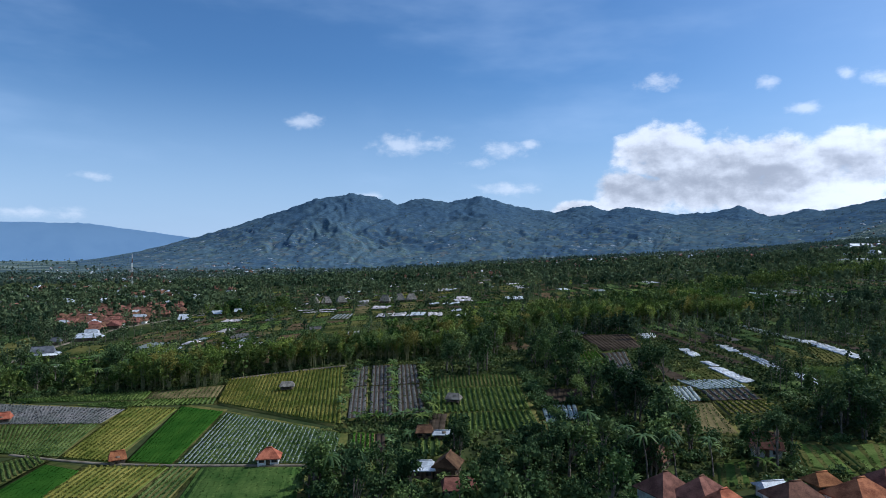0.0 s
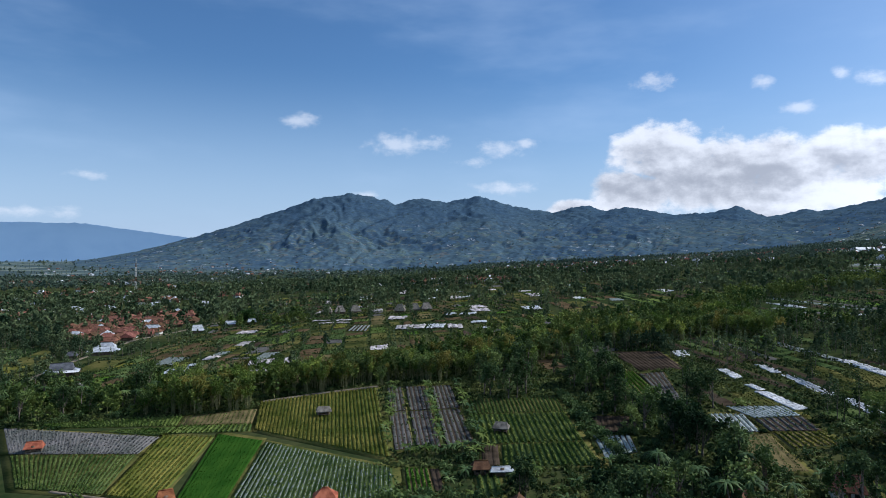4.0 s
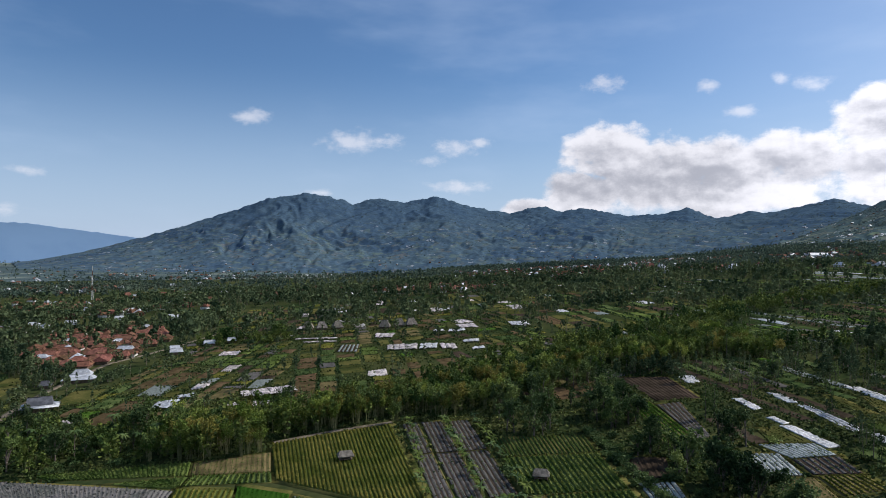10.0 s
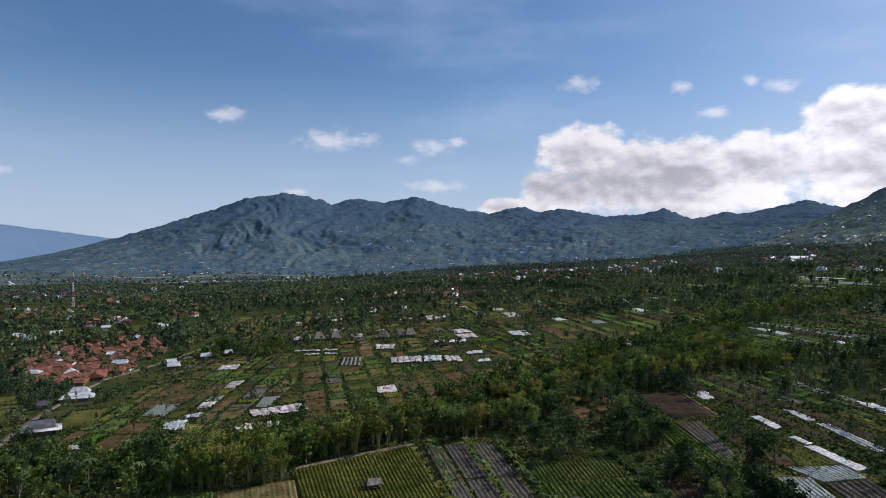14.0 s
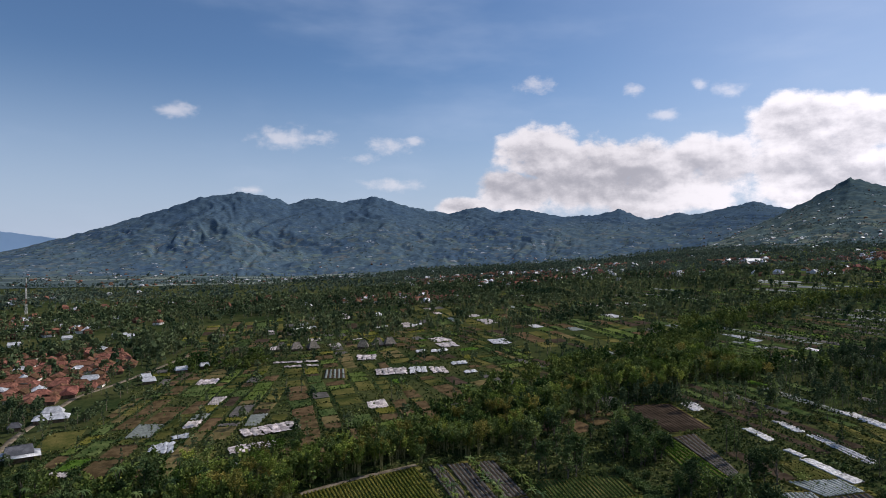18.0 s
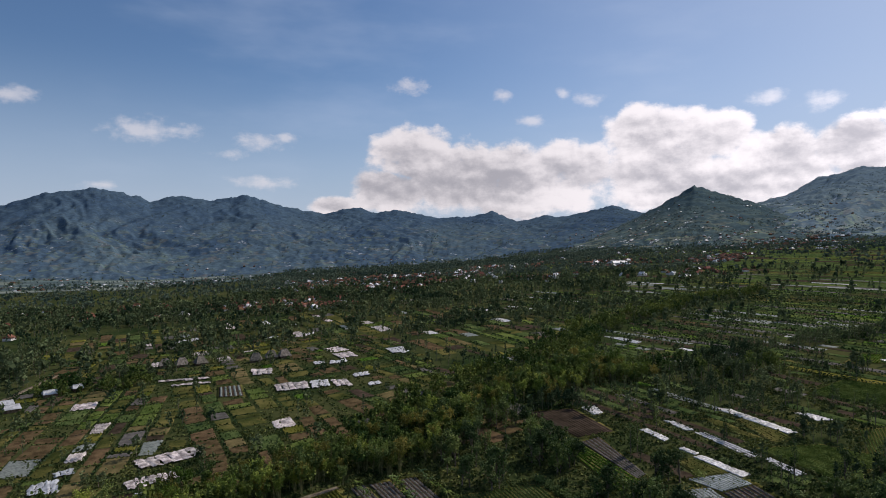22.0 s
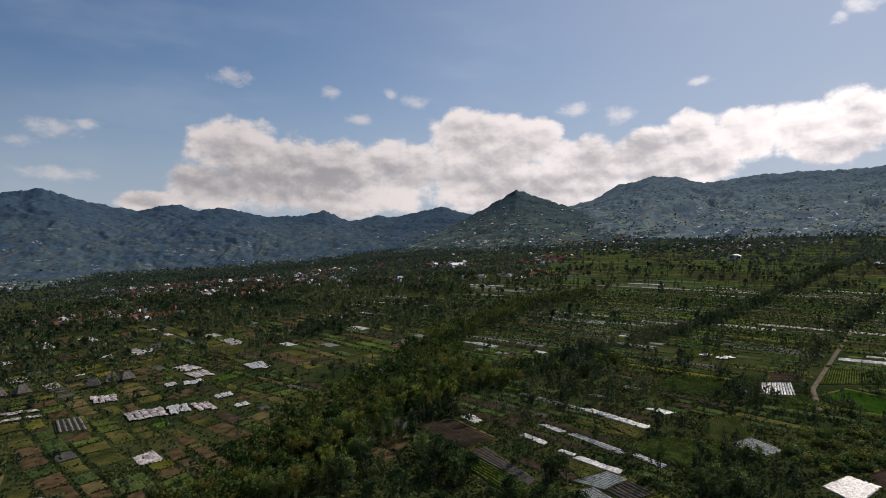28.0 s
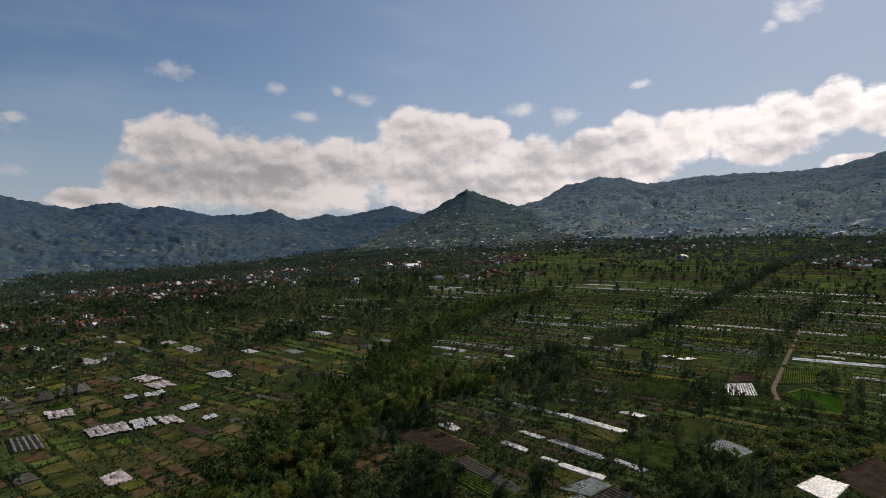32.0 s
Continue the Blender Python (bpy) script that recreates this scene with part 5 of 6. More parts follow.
# ---------------------------------------------------------------- rain shelters of plastic sheet in the valley
def shelter(mt, label, bays, *q):
    """Low plastic roofs side by side on poles; bays run across the first side."""
    q = np.array(q, float)
    mark(q, 1.0)
    c = q.mean(0)
    z = gz(*c)
    org = np.array((c[0], c[1], z))
    ob = thing("rain_shelter", float(c[0]), float(c[1]), z, label, "shelter", "rain shelters")
    r = np.random.default_rng(int(abs(c[0] * 17 + c[1])) + 3)
    for b in range(bays):
        u0, u1 = (b + 0.04) / bays, (b + 0.96) / bays
        rise, base = r.uniform(0.08, 0.25), r.uniform(0.5, 0.9)
        cut0, cut1 = r.uniform(-0.03, 0.16), r.uniform(0.86, 1.04)
        v, n, m = [], 8, 6
        for i in range(n + 1):
            s = cut0 + (cut1 - cut0) * i / n
            for j in range(m + 1):
                u = u0 + (u1 - u0) * j / m
                p = (q[0] * (1 - u) + q[1] * u) * (1 - s) + (q[3] * (1 - u) + q[2] * u) * s
                p = p + r.normal(size=2) * (0.35 if i in (0, n) or j in (0, m) else 0.1)
                sag = r.normal() * 0.12
                v.append((p[0], p[1], gz(p[0], p[1]) + base + rise * math.sin(math.pi * j / m) + sag))
        top = len(v)
        v += [(x, y, h - 0.06) for x, y, h in v]
        f = [(i * (m + 1) + j, i * (m + 1) + j + 1, (i + 1) * (m + 1) + j + 1, (i + 1) * (m + 1) + j) for i in range(n) for j in range(m)]
        f += [tuple(top + k for k in reversed(g)) for g in f]
        part("roof_sheet", mesh_of("roof_sheet", np.array(v) - org, f, M[mt]), ob)
        for u in (u0, u1):
            for s in (max(0.02, cut0 + 0.03), 0.5, min(0.98, cut1 - 0.03)):
                p = (q[0] * (1 - u) + q[1] * u) * (1 - s) + (q[3] * (1 - u) + q[2] * u) * s
                k = Shape()
                h = gz(p[0], p[1])
                k.post(p[0] - c[0], p[1] - c[1], h - z - 0.3, h - z + base, 0.06)
                part("pole", k.mesh("pole", M["timber"]), ob)


PALE, PINK = "low shelters of worn white plastic on poles", "low shelters of torn pinkish plastic sheet"
shelter("tarp", PALE, 5, (-41.3, 408.8), (-22.4, 409), (-23.5, 388.5), (-40.8, 391.0))
shelter("plastic", PALE, 3, (-20.4, 405), (-9.8, 403.6), (-11.8, 386.3), (-22.0, 388.3))
shelter("tarp", PALE, 3, (-9.0, 402), (0.3, 399.0), (0.3, 382.6), (-8.5, 383.2))
shelter("plastic", PALE, 3, (6.1, 410.5), (16.4, 410.5), (15.5, 400), (6.3, 400))
shelter("plastic", PALE, 2, (9.0, 384.4), (16.6, 383.8), (15.8, 376), (8.7, 376.1))
shelter("plastic", PALE, 2, (-9.5, 458.0), (-2.4, 458.0), (-1.9, 449), (-9.5, 449))
shelter("plastic", PALE, 3, (1.5, 454.2), (13.0, 453.6), (11.3, 444), (0.0, 444))
shelter("tarp", PALE, 4, (7.9, 479.0), (22.0, 478.5), (23.0, 458), (10.0, 459))
shelter("plastic", PALE, 4, (46.4, 475), (59.9, 477), (59.9, 453), (46.7, 452))
shelter("tarp", PALE, 4, (-49.9, 458.7), (-36.0, 457.4), (-38.3, 437), (-50.3, 438.7))
shelter("tarp", PALE, 6, (-106, 461), (-76, 452), (-75, 446), (-105, 455))
shelter("tarp", PALE, 5, (-97.8, 443.3), (-75.5, 438.3), (-75, 433.0), (-97.1, 438.0))
shelter("tarp", PINK, 6, (-109.0, 313), (-86.0, 320), (-81.0, 307.0), (-104.5, 301))
shelter("tarp", PINK, 5, (-110.5, 291.0), (-91.5, 293.6), (-90.0, 284.5), (-108.0, 282))
shelter("zinc", PALE, 4, (-143, 305), (-134, 307), (-131.4, 292.0), (-142, 293))
shelter("zinc", PALE, 3, (-137.5, 315), (-130.5, 317), (-129.2, 310), (-135.5, 308.5))
shelter("zinc", PALE, 2, (-106.2, 277), (-102.0, 279.0), (-100.2, 270), (-103.5, 269))
shelter("plastic", PALE, 3, (3.8, 584.0), (14.7, 585.5), (12.7, 572), (2.1, 571))
shelter("plastic", PALE, 4, (-100.7, 616.0), (-81, 620), (-79, 608.0), (-99.2, 604))
shelter("plastic", PALE, 3, (-29.0, 583.9), (-16.2, 586.7), (-16.9, 577.4), (-29.1, 575))
shelter("plastic", PALE, 2, (288.7, 273.8), (295.5, 271), (293, 265.3), (286, 268))
shelter("plastic", PALE, 3, (289.2, 261.9), (299.7, 258), (297, 251), (286.8, 255))

# barns with steep dark roofs in the valley
for bx, by, rot in ((-24, 488, 10), (-33, 489, 5), (-44, 485, -8), (-92, 500, 12), (-103, 504, 0), (-80, 498, 20)):
    house(bx, by, rot, 7, 6, 2.2, 4.0, "thatch", "timber", 1.6, "dark steep-roofed barn beside the plots", "barn", "barns", False, 0.8)

# ---------------------------------------------------------------- the village and its red roofs
vr = np.random.default_rng(17)
VILLAGE = ((-304, 498), (-303, 569), (-262, 590), (-221, 533), (-203, 492), (-205, 428), (-214, 388), (-256, 410))


def within(x, y, poly):
    ins = False
    for (x0, y0), (x1, y1) in zip(poly, poly[1:] + poly[:1]):
        if (y0 > y) != (y1 > y) and x < (x1 - x0) * (y - y0) / (y1 - y0) + x0:
            ins = not ins
    return ins


built, tries = 0, 0
while built < 120 and tries < 9000:
    tries += 1
    hx, hy = vr.uniform(-306, -200), vr.uniform(385, 590)
    if not within(hx, hy, VILLAGE) or (hx < -262 and vr.uniform() < 0.6) or (hy > 530 and vr.uniform() < 0.6) or taken(hx, hy) or taken(hx + 3, hy) or taken(hx, hy - 3):
        continue
    size, white = vr.uniform(6.5, 10), vr.uniform() < 0.07
    house(hx, hy, vr.choice((8, 98)) + vr.normal() * 6, size, size * vr.uniform(0.7, 0.9), 2.4, vr.uniform(1.6, 2.4), "zinc" if white else ("tile_red" if vr.uniform() < 0.5 else "tile_brown"), "plaster" if vr.uniform() < 0.4 else "timber", vr.choice((0.0, 2.0, 2.4)),
          "village house with a zinc sheet roof" if white else "village house with a red tiled roof", "house", "village houses", False, 0.8)
    built += 1
for hx, hy, w in ((-176, 428, 7), (-181, 440, 6), (-163, 455, 7), (-150, 462, 5), (-256, 640, 12), (-246, 632, 9), (-330, 610, 9), (-300, 640, 8)):
    house(hx, hy, 15 + w, w, w * 0.7, 2.2, 1.8, "zinc", "timber" if w < 8 else "plaster", 0.0, "farm building with a pale sheet roof", "house", "village houses", False, 0.6)


# ---------------------------------------------------------------- small plots all over the land
def clearing(x, y):
    """Open land: all of it near by and to the east, patches of it in the woods beyond."""
    d, turn = math.hypot(x, y), math.degrees(math.atan2(x + 60, y))
    if d < 540 or turn > 43 or turn < -4:
        return True
    return noise.fractal((x * 0.0075, y * 0.0075, 6.0), 1.0, 2.0, 3) > (0.04 if turn < 36 else -0.06) + (0.1 if d > 800 else 0.0)


VALLEY = {"tarp": 5, "ochre": 8, "lawn": 34, "veg": 4, "crop_dark": 14, "crop_green": 7, "soil": 22, "soil_dark": 9, "mulch_grey": 7, "maize": 6, "mulch_silver": 1}
TERRACE = {"crop_green": 14, "crop_dark": 50, "lawn": 10, "mulch_grey": 10, "soil_dark": 14, "soil": 2, "maize": 1, "plastic": 1, "veg": 3, "mulch_silver": 8}
HERO = OCC.copy()
STAND_SPOTS = ((128, 196, 9, 16), (144, 181, 9, 14), (213, 212, 9, 18), (360, 232, 9, 18), (114, 163, 10, 22), (122, 148, 10, 20), (148, 205, 8, 12), (277, 271, 12, 18), (190, 306, 14, 34), (222, 320, 14, 40), (166, 306, 12, 20), (142, 279, 8, 12), (203, 165, 8, 8), (106, 195, 4, 5),
               (150, 262, 10, 20), (168, 285, 10, 24), (195, 282, 9, 18), (160, 245, 6, 8), (182, 240, 6, 8), (225, 300, 9, 16),
               (245, 332, 10, 24), (300, 328, 9, 18), (175, 262, 7, 8), (330, 290, 8, 10), (246, 238, 6, 6))
for cx, cy, rad, n in STAND_SPOTS:
    mark([(cx - rad * 0.8, cy - rad * 0.8), (cx + rad * 0.8, cy - rad * 0.8), (cx + rad * 0.8, cy + rad * 0.8), (cx - rad * 0.8, cy + rad * 0.8)])
for vx0, vx1, turn, seed in ((-178, -96, -7, 41), (-96, -18, 6, 61), (-18, 62, 13, 62)):
    mosaic(vx0, vx1, 270, 560, turn, (5, 16), (6, 22), VALLEY, lambda x, y: not in_belt(x, y, 0.62), lambda x, y: y < 440, seed, 1.4)
mosaic(96, 235, 60, 330, 5, (6, 9), (22, 55), TERRACE, lambda x, y: not in_belt(x, y, 0.62) and not (y < 172 and x < 232), lambda x, y: True, 42, 1.4)
mosaic(40, 100, 195, 300, 5, (6, 10), (14, 30), TERRACE, lambda x, y: not in_belt(x, y, 0.62), lambda x, y: True, 43)
mosaic(215, 700, 60, 720, 12, (6.5, 10), (28, 70), TERRACE, lambda x, y: not in_belt(x, y, 0.62) and clearing(x, y), lambda x, y: math.hypot(x, y) < 340, 44, 1.6)
mosaic(-60, 320, 430, 820, 4, (8, 14), (12, 34), VALLEY | {"plastic": 5, "tarp": 8}, lambda x, y: not in_belt(x, y, 0.62) and clearing(x, y), lambda x, y: False, 45)
mosaic(-178, 62, 270, 560, 3, (7, 13), (6, 14), VALLEY, lambda x, y: not in_belt(x, y, 0.62), lambda x, y: False, 51, 1.2)
mosaic(96, 420, 130, 430, 9, (5, 7), (9, 18), TERRACE, lambda x, y: not in_belt(x, y, 0.62) and not (y < 172 and x < 232), lambda x, y: False, 52, 1.2)
mosaic(-190, -55, 560, 700, 5, (8, 16), (10, 26), VALLEY, lambda x, y: True, lambda x, y: False, 53, 1.2)
mosaic(-330, -180, 285, 380, 8, (10, 18), (14, 30), {"lawn": 5, "crop_green": 2, "crop_dark": 3, "maize": 1}, lambda x, y: not in_belt(x, y, 0.62), lambda x, y: False, 46)
# the far plain, covered with patches in haze-tinted colours
mosaic(-2600, 450, 1500, 4300, 8, (60, 240), (40, 150), {"hazy_field": 4, "far_wood": 6}, lambda x, y: x < 0.12 * y - 60, lambda x, y: False, 47, 2.0)
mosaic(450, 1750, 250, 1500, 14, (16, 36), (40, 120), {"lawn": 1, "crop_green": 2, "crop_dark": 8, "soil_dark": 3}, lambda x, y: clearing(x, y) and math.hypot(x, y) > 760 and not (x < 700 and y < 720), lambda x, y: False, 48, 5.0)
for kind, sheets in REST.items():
    tagged(new("far_plots", mesh_of("far_plots", *join(*sheets), M[kind if kind in ("hazy_field", "far_wood") else kind + "_patch"])), KINDS[kind][1] + " among many, far off", "field", "", "stuff")

for kind, leaves in STANDS.items():
    tagged(new("crop_foliage", mesh_of("crop_foliage", *join(*leaves), M[kind + "_patch"])), "leafy crop plants standing on the small plots", "crop", "", "stuff")

# ---------------------------------------------------------------- trees, bamboo and shrubs
def scatter(count, x0, x1, y0, y1, keep, r, tries=40):
    out = []
    for _ in range(count * tries):
        x, y = r.uniform(x0, x1), r.uniform(y0, y1)
        if keep(x, y):
            out.append((x, y))
            if len(out) >= count:
                break
    return out


def ring(x, y, rad, n, r):
    return [(x + rad * math.sqrt(r.uniform()) * math.cos(a), y + rad * math.sqrt(r.uniform()) * math.sin(a)) for a in r.uniform(0, 6.28, n)]


def open_land(x, y):
    return not taken(x, y)


tr = np.random.default_rng(21)
near_belt = scatter(260, -120, 150, 218, 385, lambda x, y: in_belt(x, y, 0.9) and open_land(x, y) and y < 262 + 0.5 * max(x, -40) + 30, tr)
grove("bamboo_clump", bamboo_clump, 6, near_belt, "culm", ["leaf_bamboo", "leaf_bamboo", "leaf_mid", "leaf_gold"], "tall feathery yellow-green bamboo clump", "bamboo", "bamboo belt", 0.7, 1.1, 5)
broad_spots = [p for p in ring(0, 122, 26, 28, tr) + ring(30, 118, 16, 16, tr) + ring(56, 143, 9, 16, tr) + ring(100, 154, 9, 14, tr) + ring(118, 160, 14, 22, tr) + ring(40, 190, 13, 16, tr) + ring(52, 168, 10, 14, tr)
               + ring(93, 145, 7, 10, tr) + [(64, 127), (67.5, 126), (71, 127.5), (74, 131), (54.6, 155), (53, 152), (67, 200), (68, 204), (64, 203), (70, 198)] + scatter(64, 0, 54, 222, 292, open_land, tr) + ring(-26, 126, 8, 10, tr) + scatter(36, -215, -100, 228, 262, open_land, tr) if open_land(*p) and not (57 < p[0] < 87 and 128 < p[1] < 196)]
grove("broadleaf_tree", broad_tree, 7, broad_spots, "bark", ["leaf_dark", "leaf_mid", "leaf_dark"], "dark green broadleaf tree", "tree", "broadleaf trees", 0.65, 1.2, 6)
slim = []
for (ax, ay), (bx, by) in EDGES:
    if math.hypot(ax - 60, ay - 140) > 230 or ax < 30:
        continue
    for t in np.arange(0.05, 1, 0.22):
        if tr.uniform() < 0.22:
            slim.append((ax + (bx - ax) * t + tr.normal() * 0.3, ay + (by - ay) * t))
slim = slim[:300]
grove("slender_tree", slender_tree, 7, slim, "bark", ["leaf_dark", "leaf_mid"], "slender upright tree with sparse foliage", "tree", "slender trees", 0.5, 1.0, 7)
palms = ring(-21, 124, 5, 5, tr) + scatter(14, -190, -90, 232, 262, open_land, tr) + scatter(8, 30, 70, 120, 150, open_land, tr)
grove("coconut_palm", palm_tree, 4, palms, "bark", ["leaf_palm"], "tall palm with drooping green fronds", "palm", "palms", 0.7, 1.05, 8)
ban = [(-31.6 + i * 0.13 * 1.0, 246 - i * 3.4) for i in range(20)] + [(-19.0 + i * 0.28, 245 - i * 3.4) for i in range(20)] + [(-7.6 + i * 0.25, 245 - i * 3.6) for i in range(20)] + [(-24 + i * 1.5, 172 + tr.normal() * 1.5) for i in range(16)] + scatter(40, -24, 75, 108, 172, open_land, tr)
grove("banana_plant", banana_plant, 5, [(x + tr.normal() * 0.5, y + tr.normal() * 0.6) for x, y in ban], "culm", ["leaf_palm", "crop_green"], "banana plant with broad arching leaves", "banana plant", "banana plants", 0.7, 1.2, 11)
gold = ring(190, 143, 22, 70, tr) + ring(165, 146, 16, 40, tr) + ring(225, 140, 12, 24, tr)
grove("yellow_shrub", shrub, 4, [p for p in gold if open_land(*p)], "bark", ["leaf_gold", "leaf_bamboo", "leaf_mid"], "yellow-green shrub on rough ground", "shrub", "yellow shrubs", 0.8, 1.5, 14)
bush = scatter(200, -24, 110, 104, 215, open_land, tr) + [(27.5 + i * 0.1 + tr.normal() * 0.8, 222 - i * 1.5) for i in range(44)]
grove("shrub", shrub, 6, bush, "bark", ["leaf_mid", "leaf_dark", "leaf_palm"], "low leafy green shrub", "shrub", "shrubs", 0.5, 1.2, 12)

far_r = np.random.default_rng(33)
spots = []
for (ax, ay), (bx, by) in EDGES:  # trees along the banks of the plots
    d = math.hypot(ax, ay)
    if ax < 60 and ay < 560:
        p = 0.05 if ay < 400 else 0.09
    else:
        dn = noise.fractal((ax * 0.012, ay * 0.012, 9.0), 1.0, 2.0, 3)
        p = (0.03 if d < 420 else 0.015) + 0.36 * max(0, dn - 0.16) + (0.02 if d > 520 else 0.0)
        if 90 < ax < 300 and 170 < ay < 430:
            p += 0.15
        if ax > 200:  # rows of trees on single banks
            row = int((ax * 0.978 + ay * 0.208) / 7.5)
            p = (p * 1.1 + (0.16 if row % 7 == 3 else 0.0)) if math.hypot(bx - ax, by - ay) > 20 else 0.0
    for t in np.arange(0.03, 1, 4.0 / max(8.0, math.hypot(bx - ax, by - ay))):
        if far_r.uniform() < p:
            spots.append((ax + (bx - ax) * t + far_r.normal() * 0.4, ay + (by - ay) * t + far_r.normal() * 0.4))
STREAMS = (((187, 322), (221, 329), (264, 331), (323, 324), (382, 325), (489, 343), (754, 391), (930, 430), (1200, 470)), ((300, 209), (372, 227), (419, 236), (508, 251), (624, 273)))
for line, every, wide in zip(STREAMS, (1.0, 3.0), (4.5, 3.0)):  # dark tree lines along a stream and a track
    for (ax, ay), (bx, by) in zip(line, line[1:]):
        for i in range(int(math.hypot(bx - ax, by - ay) / every)):
            t = far_r.uniform()
            spots.append((ax + (bx - ax) * t + far_r.normal() * wide, ay + (by - ay) * t + far_r.normal() * wide))
for cx, cy, rad, n in ((200, 300, 16, 50), (172, 318, 14, 40), (120, 268, 12, 14), (150, 275, 14, 18), (190, 262, 12, 14), (-262, 372, 24, 110), (-300, 350, 30, 120), (128, 150, 9, 22), (126, 190, 7, 12), (262, 208, 9, 18), (215, 200, 8, 14), (-70, 520, 30, 60), (-30, 545, 25, 50), (-115, 478, 22, 60), (-140, 495, 18, 40), (20, 505, 15, 24)):
    spots += [p for p in ring(cx, cy, rad, n, far_r) if not taken(*p)]  # clumps
for cx, cy, rad, n in STAND_SPOTS:
    spots += [p for p in ring(cx, cy, rad, n, far_r) if not HERO[int(p[0] + 700), int(p[1])]]
for p in scatter(170, -310, -196, 380, 600, lambda x, y: within(x, y, VILLAGE) and not taken(x, y) and not taken(x + 2, y) and not taken(x - 2, y), far_r) + scatter(240, -330, -200, 350, 460, lambda x, y: not within(x, y, VILLAGE) and not taken(x, y) and x < -204 - 0.45 * (y - 355), far_r):
    spots.append(p)  # trees between the village houses and a dark wood beside them
for _ in range(150000):
    a, d = radians(far_r.uniform(-44, 88)), 300 + 2700 * far_r.uniform() ** 1.35
    x, y = d * math.sin(a) - 40, d * math.cos(a)
    if (in_belt(x, y) and d < 560) or taken(x, y):
        continue
    if x < 60 and -180 < x and y < 560:
        continue
    dn = noise.fractal((x * 0.004, y * 0.004, 4.0), 1.0, 2.0, 3)
    if 0.06 < a < 0.76 and 520 < d < 1800:  # the closed wood below the hills
        if far_r.uniform() < (0.55 if clearing(x, y) else 0.12):
            continue
    elif 90 < x < 700 and y < 720 and 0.9 * x > y - 460 and far_r.uniform() > 0.05:
        continue
    elif within(x, y, VILLAGE) and far_r.uniform() > 0.7:
        continue
    elif dn < 0.0 and far_r.uniform() > (0.2 if d < 1100 else 0.3):
        continue
    elif a > 0.76 and d > 1000 and far_r.uniform() > 0.6:
        continue
    elif x < 0.1 * y and d > 1500 and (dn < 0.1 or d > 1850 or far_r.uniform() > 0.15):
        continue
    spots.append((x, y))
    if len(spots) > 37000:
        break
spots = np.array(spots)
kinds = (far_r.uniform(size=len(spots)) < np.where(np.hypot(spots[:, 0], spots[:, 1]) > 520, 0.7, np.where(spots[:, 0] > 60, 0.75, 0.5))).astype(int)
away = np.hypot(spots[:, 0], spots[:, 1])
close, remote = away < 520, away > 1050
middle = ~close & ~remote
woodland("woodland", [lambda r: cards_only(broad_tree(r, 100)), lambda r: upright_tree(r, 46, 11.0, 2.2)], spots[close], ["bark", "leaf_far", "leaf_far"], kinds[close], "dark green trees scattered between the plots", "woodland", 0.4, 0.85, 9)
woodland("far_woodland", [lambda r: cards_only(broad_tree(r, 15, 8.0, 2.8)), lambda r: upright_tree(r, 13)], spots[middle], ["bark", "leaf_far", "leaf_far"], kinds[middle], "far dark green woodland between the fields", "woodland", 0.55, 1.0, 19, 0.45)
woodland("distant_woodland", [lambda r: cards_only(broad_tree(r, 7, 6.0, 4.0)), lambda r: upright_tree(r, 6, 10.0, 2.4)], spots[remote], ["bark", "leaf_hazy", "leaf_hazy"], kinds[remote], "distant woodland below the mountains, blue-green with haze put into its colour", "woodland", 0.5, 0.9, 20, 0.3)
grove_spots = [p for p in scatter(90, -172, -106, 445, 478, lambda x, y: abs(y - 458 - 0.28 * (-138 - x)) < 13, far_r) if not within(*p, VILLAGE)]  # a stand of bamboo beyond the small plots
belt = np.array(grove_spots + scatter(1800, -340, 500, 212, 620, lambda x, y: in_belt(x, y, 0.78) and open_land(x, y) and not (-225 < x < -160 and y > 266), far_r))
kinds = np.where(belt[:, 0] < -115, far_r.choice(4, len(belt), p=(0.12, 0.2, 0.28, 0.4)), far_r.choice(4, len(belt), p=(0.55, 0.25, 0.05, 0.15)))
woodland("bamboo_wood", [lambda r: bamboo_clump(r, 120, 11.5, 3), lambda r: cards_only(broad_tree(r, 120)), lambda r: cards_only(broad_tree(r, 70, 5.0, 2.4)), lambda r: shrub(r, 60, 3.0)], belt, ["culm", "leaf_belt", "leaf_belt", "leaf_belt", "leaf_palm"], kinds, "dense green and yellow bamboo wood along a ravine", "woodland", 0.55, 1.0, 10)
# low hedges and weeds on the banks
hv = []
for k, ((ax, ay), (bx, by)) in enumerate(EDGES):
    ln, off = math.hypot(bx - ax, by - ay), math.hypot(ax, ay)
    rich = (ax > 90 and ln > 20) or (ax < 62 and far_r.uniform() < 0.45)
    if off > 760 or (not rich and far_r.uniform() < 0.3):
        continue
    n = int(ln * ((3.6 if rich else 1.6) if off < 420 else (2.2 if rich else 0.8)) * far_r.uniform(0.5, 1.2))
    t = far_r.uniform(size=n)
    c = np.stack([ax + (bx - ax) * t + far_r.normal(size=n) * 0.22, ay + (by - ay) * t + far_r.normal(size=n) * 0.22, np.zeros(n)], 1)
    c[:, 2] = ground_z(c[:, 0], c[:, 1]) + far_r.uniform(0.1, 1.5 if rich else 0.7, n)
    hv.append(cards(c, 0.7 if off < 420 else 1.1, far_r, 0.0))
tagged(new("hedge_growth", mesh_of("hedge_growth", *join(*hv), M["leaf_dark"])), "dark weeds and low hedges on the banks between plots", "hedge", "", "stuff")
gv = []
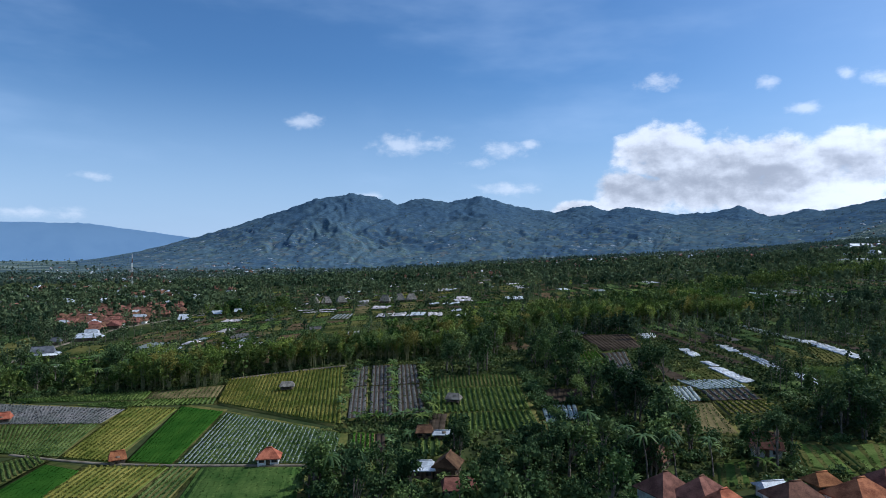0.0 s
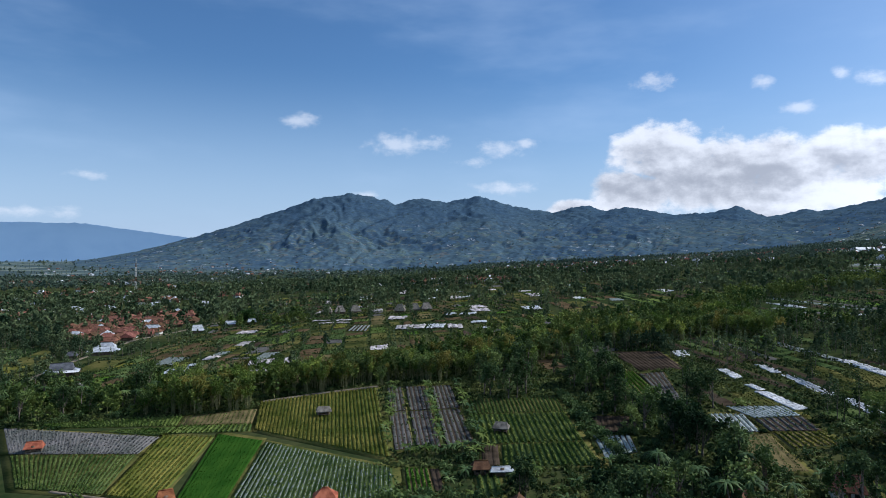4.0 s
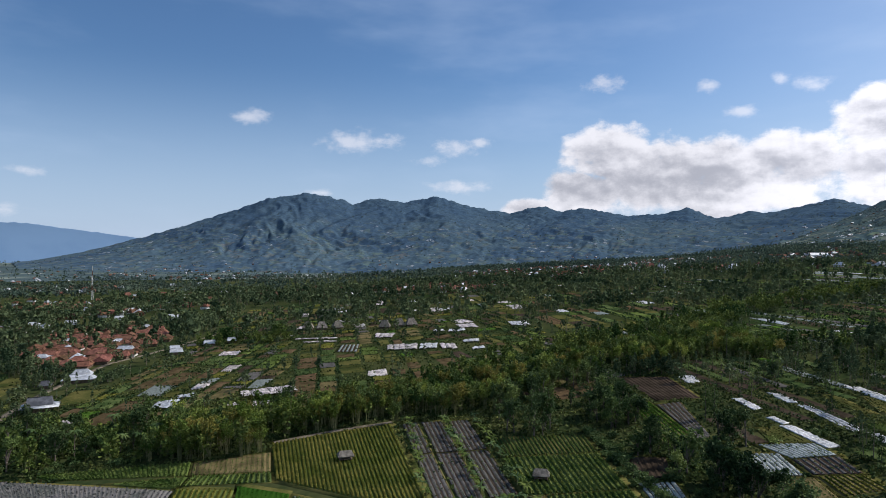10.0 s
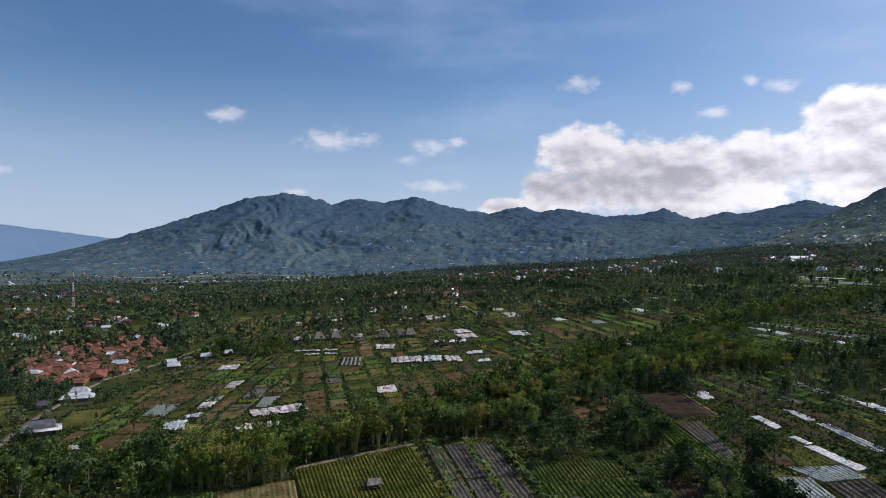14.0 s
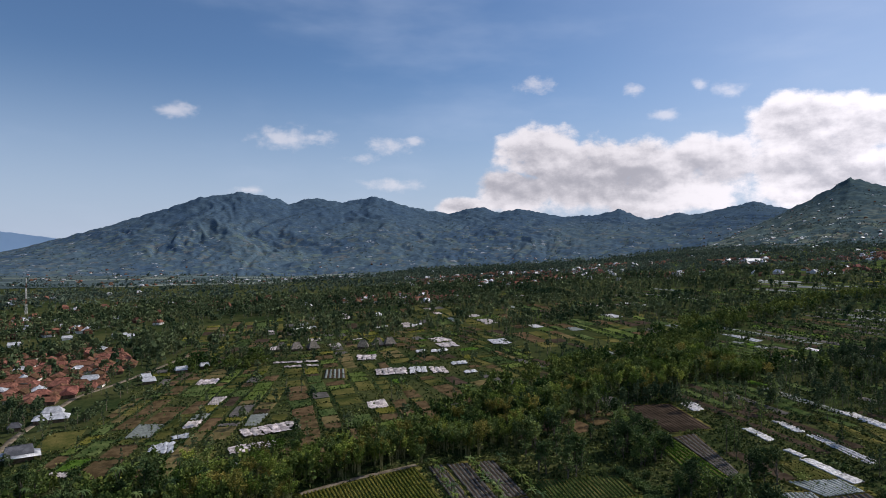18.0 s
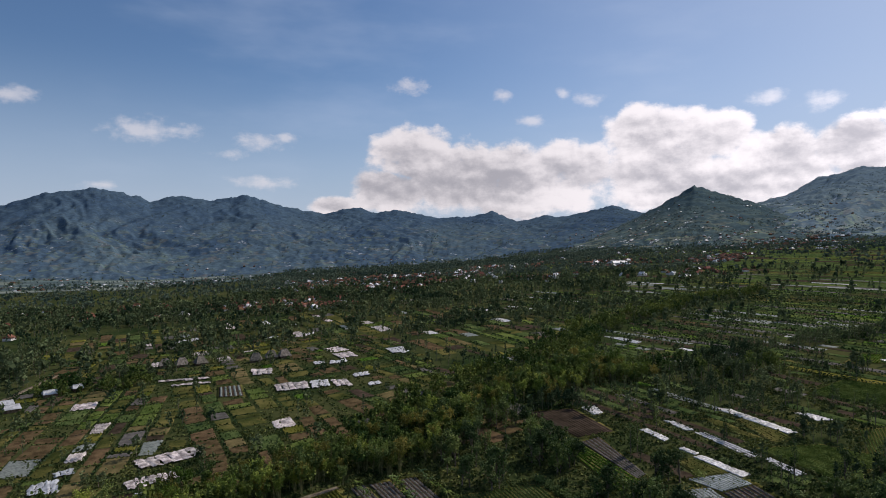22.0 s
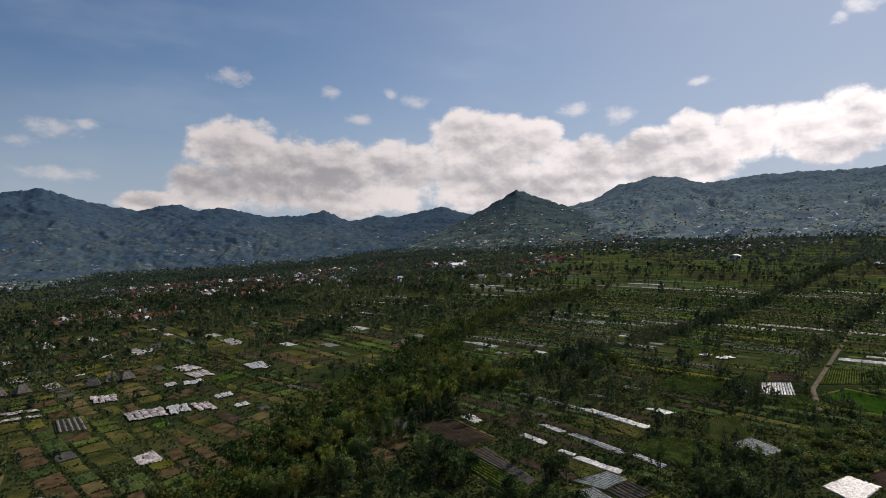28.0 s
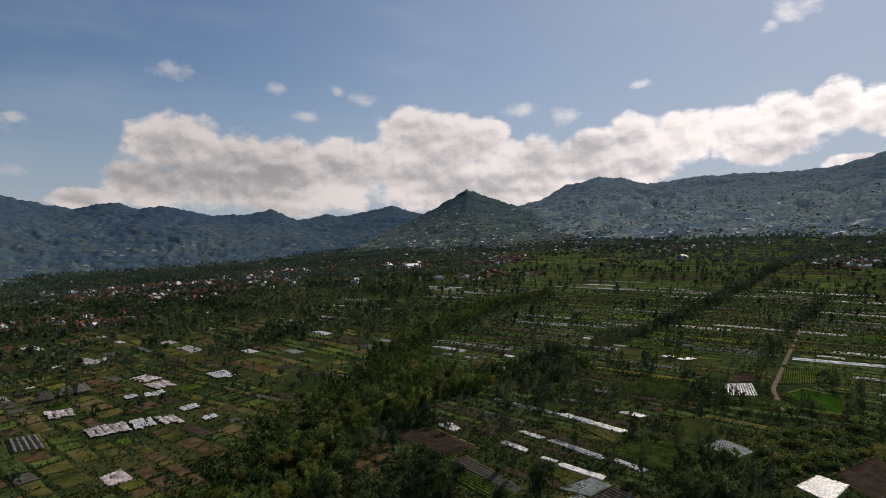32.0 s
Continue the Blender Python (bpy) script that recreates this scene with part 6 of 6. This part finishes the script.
for x, y in scatter(15000, -30, 260, 100, 330, open_land, far_r, 8) + scatter(7000, -230, 0, 215, 330, open_land, far_r, 8) + scatter(3000, -180, 60, 270, 520, open_land, far_r, 20) + scatter(700, -180, 60, 270, 520, lambda x, y: not in_belt(x, y), far_r, 8):
    n = int(far_r.integers(2, 5))
    c = np.array((x, y, 0.0)) + far_r.normal(size=(n, 3)) * (0.5, 0.5, 0.0)
    c[:, 2] = gz(x, y) + far_r.uniform(0.1, 0.7, n)
    gv.append(cards(c, 0.8, far_r, 0.3))
tagged(new("undergrowth", mesh_of("undergrowth", *join(*gv), M["weed"])), "weeds, ferns and low bushes over open ground", "undergrowth", "", "stuff")

# ---------------------------------------------------------------- a radio mast
mast = thing("radio_mast", -440, 890, gz(-440, 890), "tall red and white lattice radio mast", "mast")
for i in range(7):
    s = Shape()
    w0, w1, z0, z1 = 1.15 - 0.14 * i, 1.15 - 0.14 * (i + 1), 6.5 * i - (1 if i == 0 else 0), 6.5 * (i + 1)
    for sx, sy in ((-1, -1), (1, -1), (1, 1), (-1, 1)):
        s.post(sx * w0, sy * w0, z0, z1, 0.11, sx * (w1 - w0), sy * (w1 - w0))
        s.post(sx * w0, sy * w0, z0, z1, 0.09, -sx * (w0 + w1) if i % 2 else 0, -sy * (w0 + w1) if not i % 2 else 0)
    part("lattice_section", s.mesh("lattice_section", M["tile_red" if i in (2, 5) else "plaster"]), mast)

# ---------------------------------------------------------------- far villages, on the plain and on the hillsides
from mathutils.bvhtree import BVHTree

GROUNDS = [BVHTree.FromPolygons([v.co for v in o.data.vertices], [p.vertices for p in o.data.polygons]) for o in bpy.data.objects if o.name.startswith("backdrop") and "far" not in o.name]


def surface(x, y):
    z = gz(x, y)
    for tree in GROUNDS:
        hit = tree.ray_cast(Vector((x, y, 3000)), Vector((0, 0, -1)))
        if hit[0] is not None:
            z = max(z, hit[0].z)
    return z


hr = np.random.default_rng(55)
heap = {k: [] for k in ("tile_red_patch", "tile_brown_patch", "zinc_patch", "plaster_patch")}


def far_house(x, y, size, roof):
    z = surface(x, y)
    a = hr.uniform(0, 3.14)
    ca, sa = math.cos(a), math.sin(a)
    v, q = roof_mesh(size, size * 0.75, 2.8, 2.8 + size * 0.3, size * 0.2, 0.5, None)
    w = Shape()
    w.box(-size / 2, -size * 0.37, -2, size / 2, size * 0.37, 2.8)
    for key, vv, qq in ((roof, v, q), ("plaster_patch" if hr.uniform() < 0.4 else "tile_brown_patch", w.v, w.q)):
        p = np.array(vv)
        heap[key].append((np.stack([p[:, 0] * ca - p[:, 1] * sa + x, p[:, 0] * sa + p[:, 1] * ca + y, p[:, 2] + z], 1), qq))


for cx, cy, rad, n in ((20, 845, 70, 70), (160, 1185, 90, 50), (275, 1183, 90, 50), (530, 1240, 90, 40), (740, 1140, 60, 40), (970, 1035, 60, 40), (1500, 800, 150, 50), (50, 780, 30, 45), (130, 1080, 60, 70), (210, 1030, 40, 40), (690, 1040, 50, 45), (860, 960, 70, 70), (1060, 350, 90, 80), (430, 1150, 60, 40), (-420, 760, 90, 50), (-330, 700, 60, 40), (-600, 1100, 160, 40), (-300, 950, 120, 30), (600, 760, 80, 30), (1500, 1300, 220, 90), (1300, 800, 150, 60), (-100, 900, 120, 30), (272, 971, 70, 60), (190, 930, 60, 40), (350, 1040, 60, 40), (440, 900, 50, 26), (-480, 640, 60, 40), (-390, 560, 50, 40)):
    for _ in range(n):
        far_house(cx + hr.normal() * rad * 0.6, cy + hr.normal() * rad * 0.4, hr.uniform(7, 12), "zinc_patch" if hr.uniform() < 0.22 else ("tile_red_patch" if hr.uniform() < 0.6 else "tile_brown_patch"))
for _ in range(420):  # single farms on the slopes
    a, d = radians(hr.uniform(30, 82)), 1500 + 1700 * hr.uniform() ** 1.5
    far_house(d * math.sin(a), 100 + d * math.cos(a), hr.uniform(6, 10), "zinc_patch" if hr.uniform() < 0.5 else "tile_brown_patch")
for _ in range(260):
    a, d = radians(hr.uniform(-34, 30)), 1500 + 1300 * hr.uniform() ** 1.3
    far_house(d * math.sin(a), 100 + d * math.cos(a), hr.uniform(6, 10), "zinc_patch" if hr.uniform() < 0.5 else "tile_brown_patch")
for key, items in heap.items():
    me = poly_mesh("far_houses", *join(*items), M[key])
    tagged(new("far_village_roofs" if key != "plaster_patch" else "far_village_walls", me), "far village houses, too small to count", "village", "", "stuff")
house(690, 1038, 14, 46, 16, 5, 4, "zinc", "plaster", 0.0, "long white-roofed hall in the distance", "hall", "", False, 0.6)
house(1040, 640, 20, 60, 18, 5, 4, "zinc", "plaster", 0.0, "long white-roofed hall in the distance", "hall", "", False, 0.6)
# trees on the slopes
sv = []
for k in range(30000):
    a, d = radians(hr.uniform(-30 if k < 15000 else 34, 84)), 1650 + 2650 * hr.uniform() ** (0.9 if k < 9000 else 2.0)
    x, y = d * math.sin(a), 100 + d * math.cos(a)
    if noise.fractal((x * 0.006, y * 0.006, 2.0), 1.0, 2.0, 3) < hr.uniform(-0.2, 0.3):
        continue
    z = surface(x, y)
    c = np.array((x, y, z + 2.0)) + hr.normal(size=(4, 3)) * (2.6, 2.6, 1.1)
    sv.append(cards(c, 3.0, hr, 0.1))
tagged(new("slope_woods", mesh_of("slope_woods", *join(*sv), M["slope_leaf_hazy"])), "dark tree crowns dotted over the far slopes, tinted with distance haze", "woodland", "", "stuff")
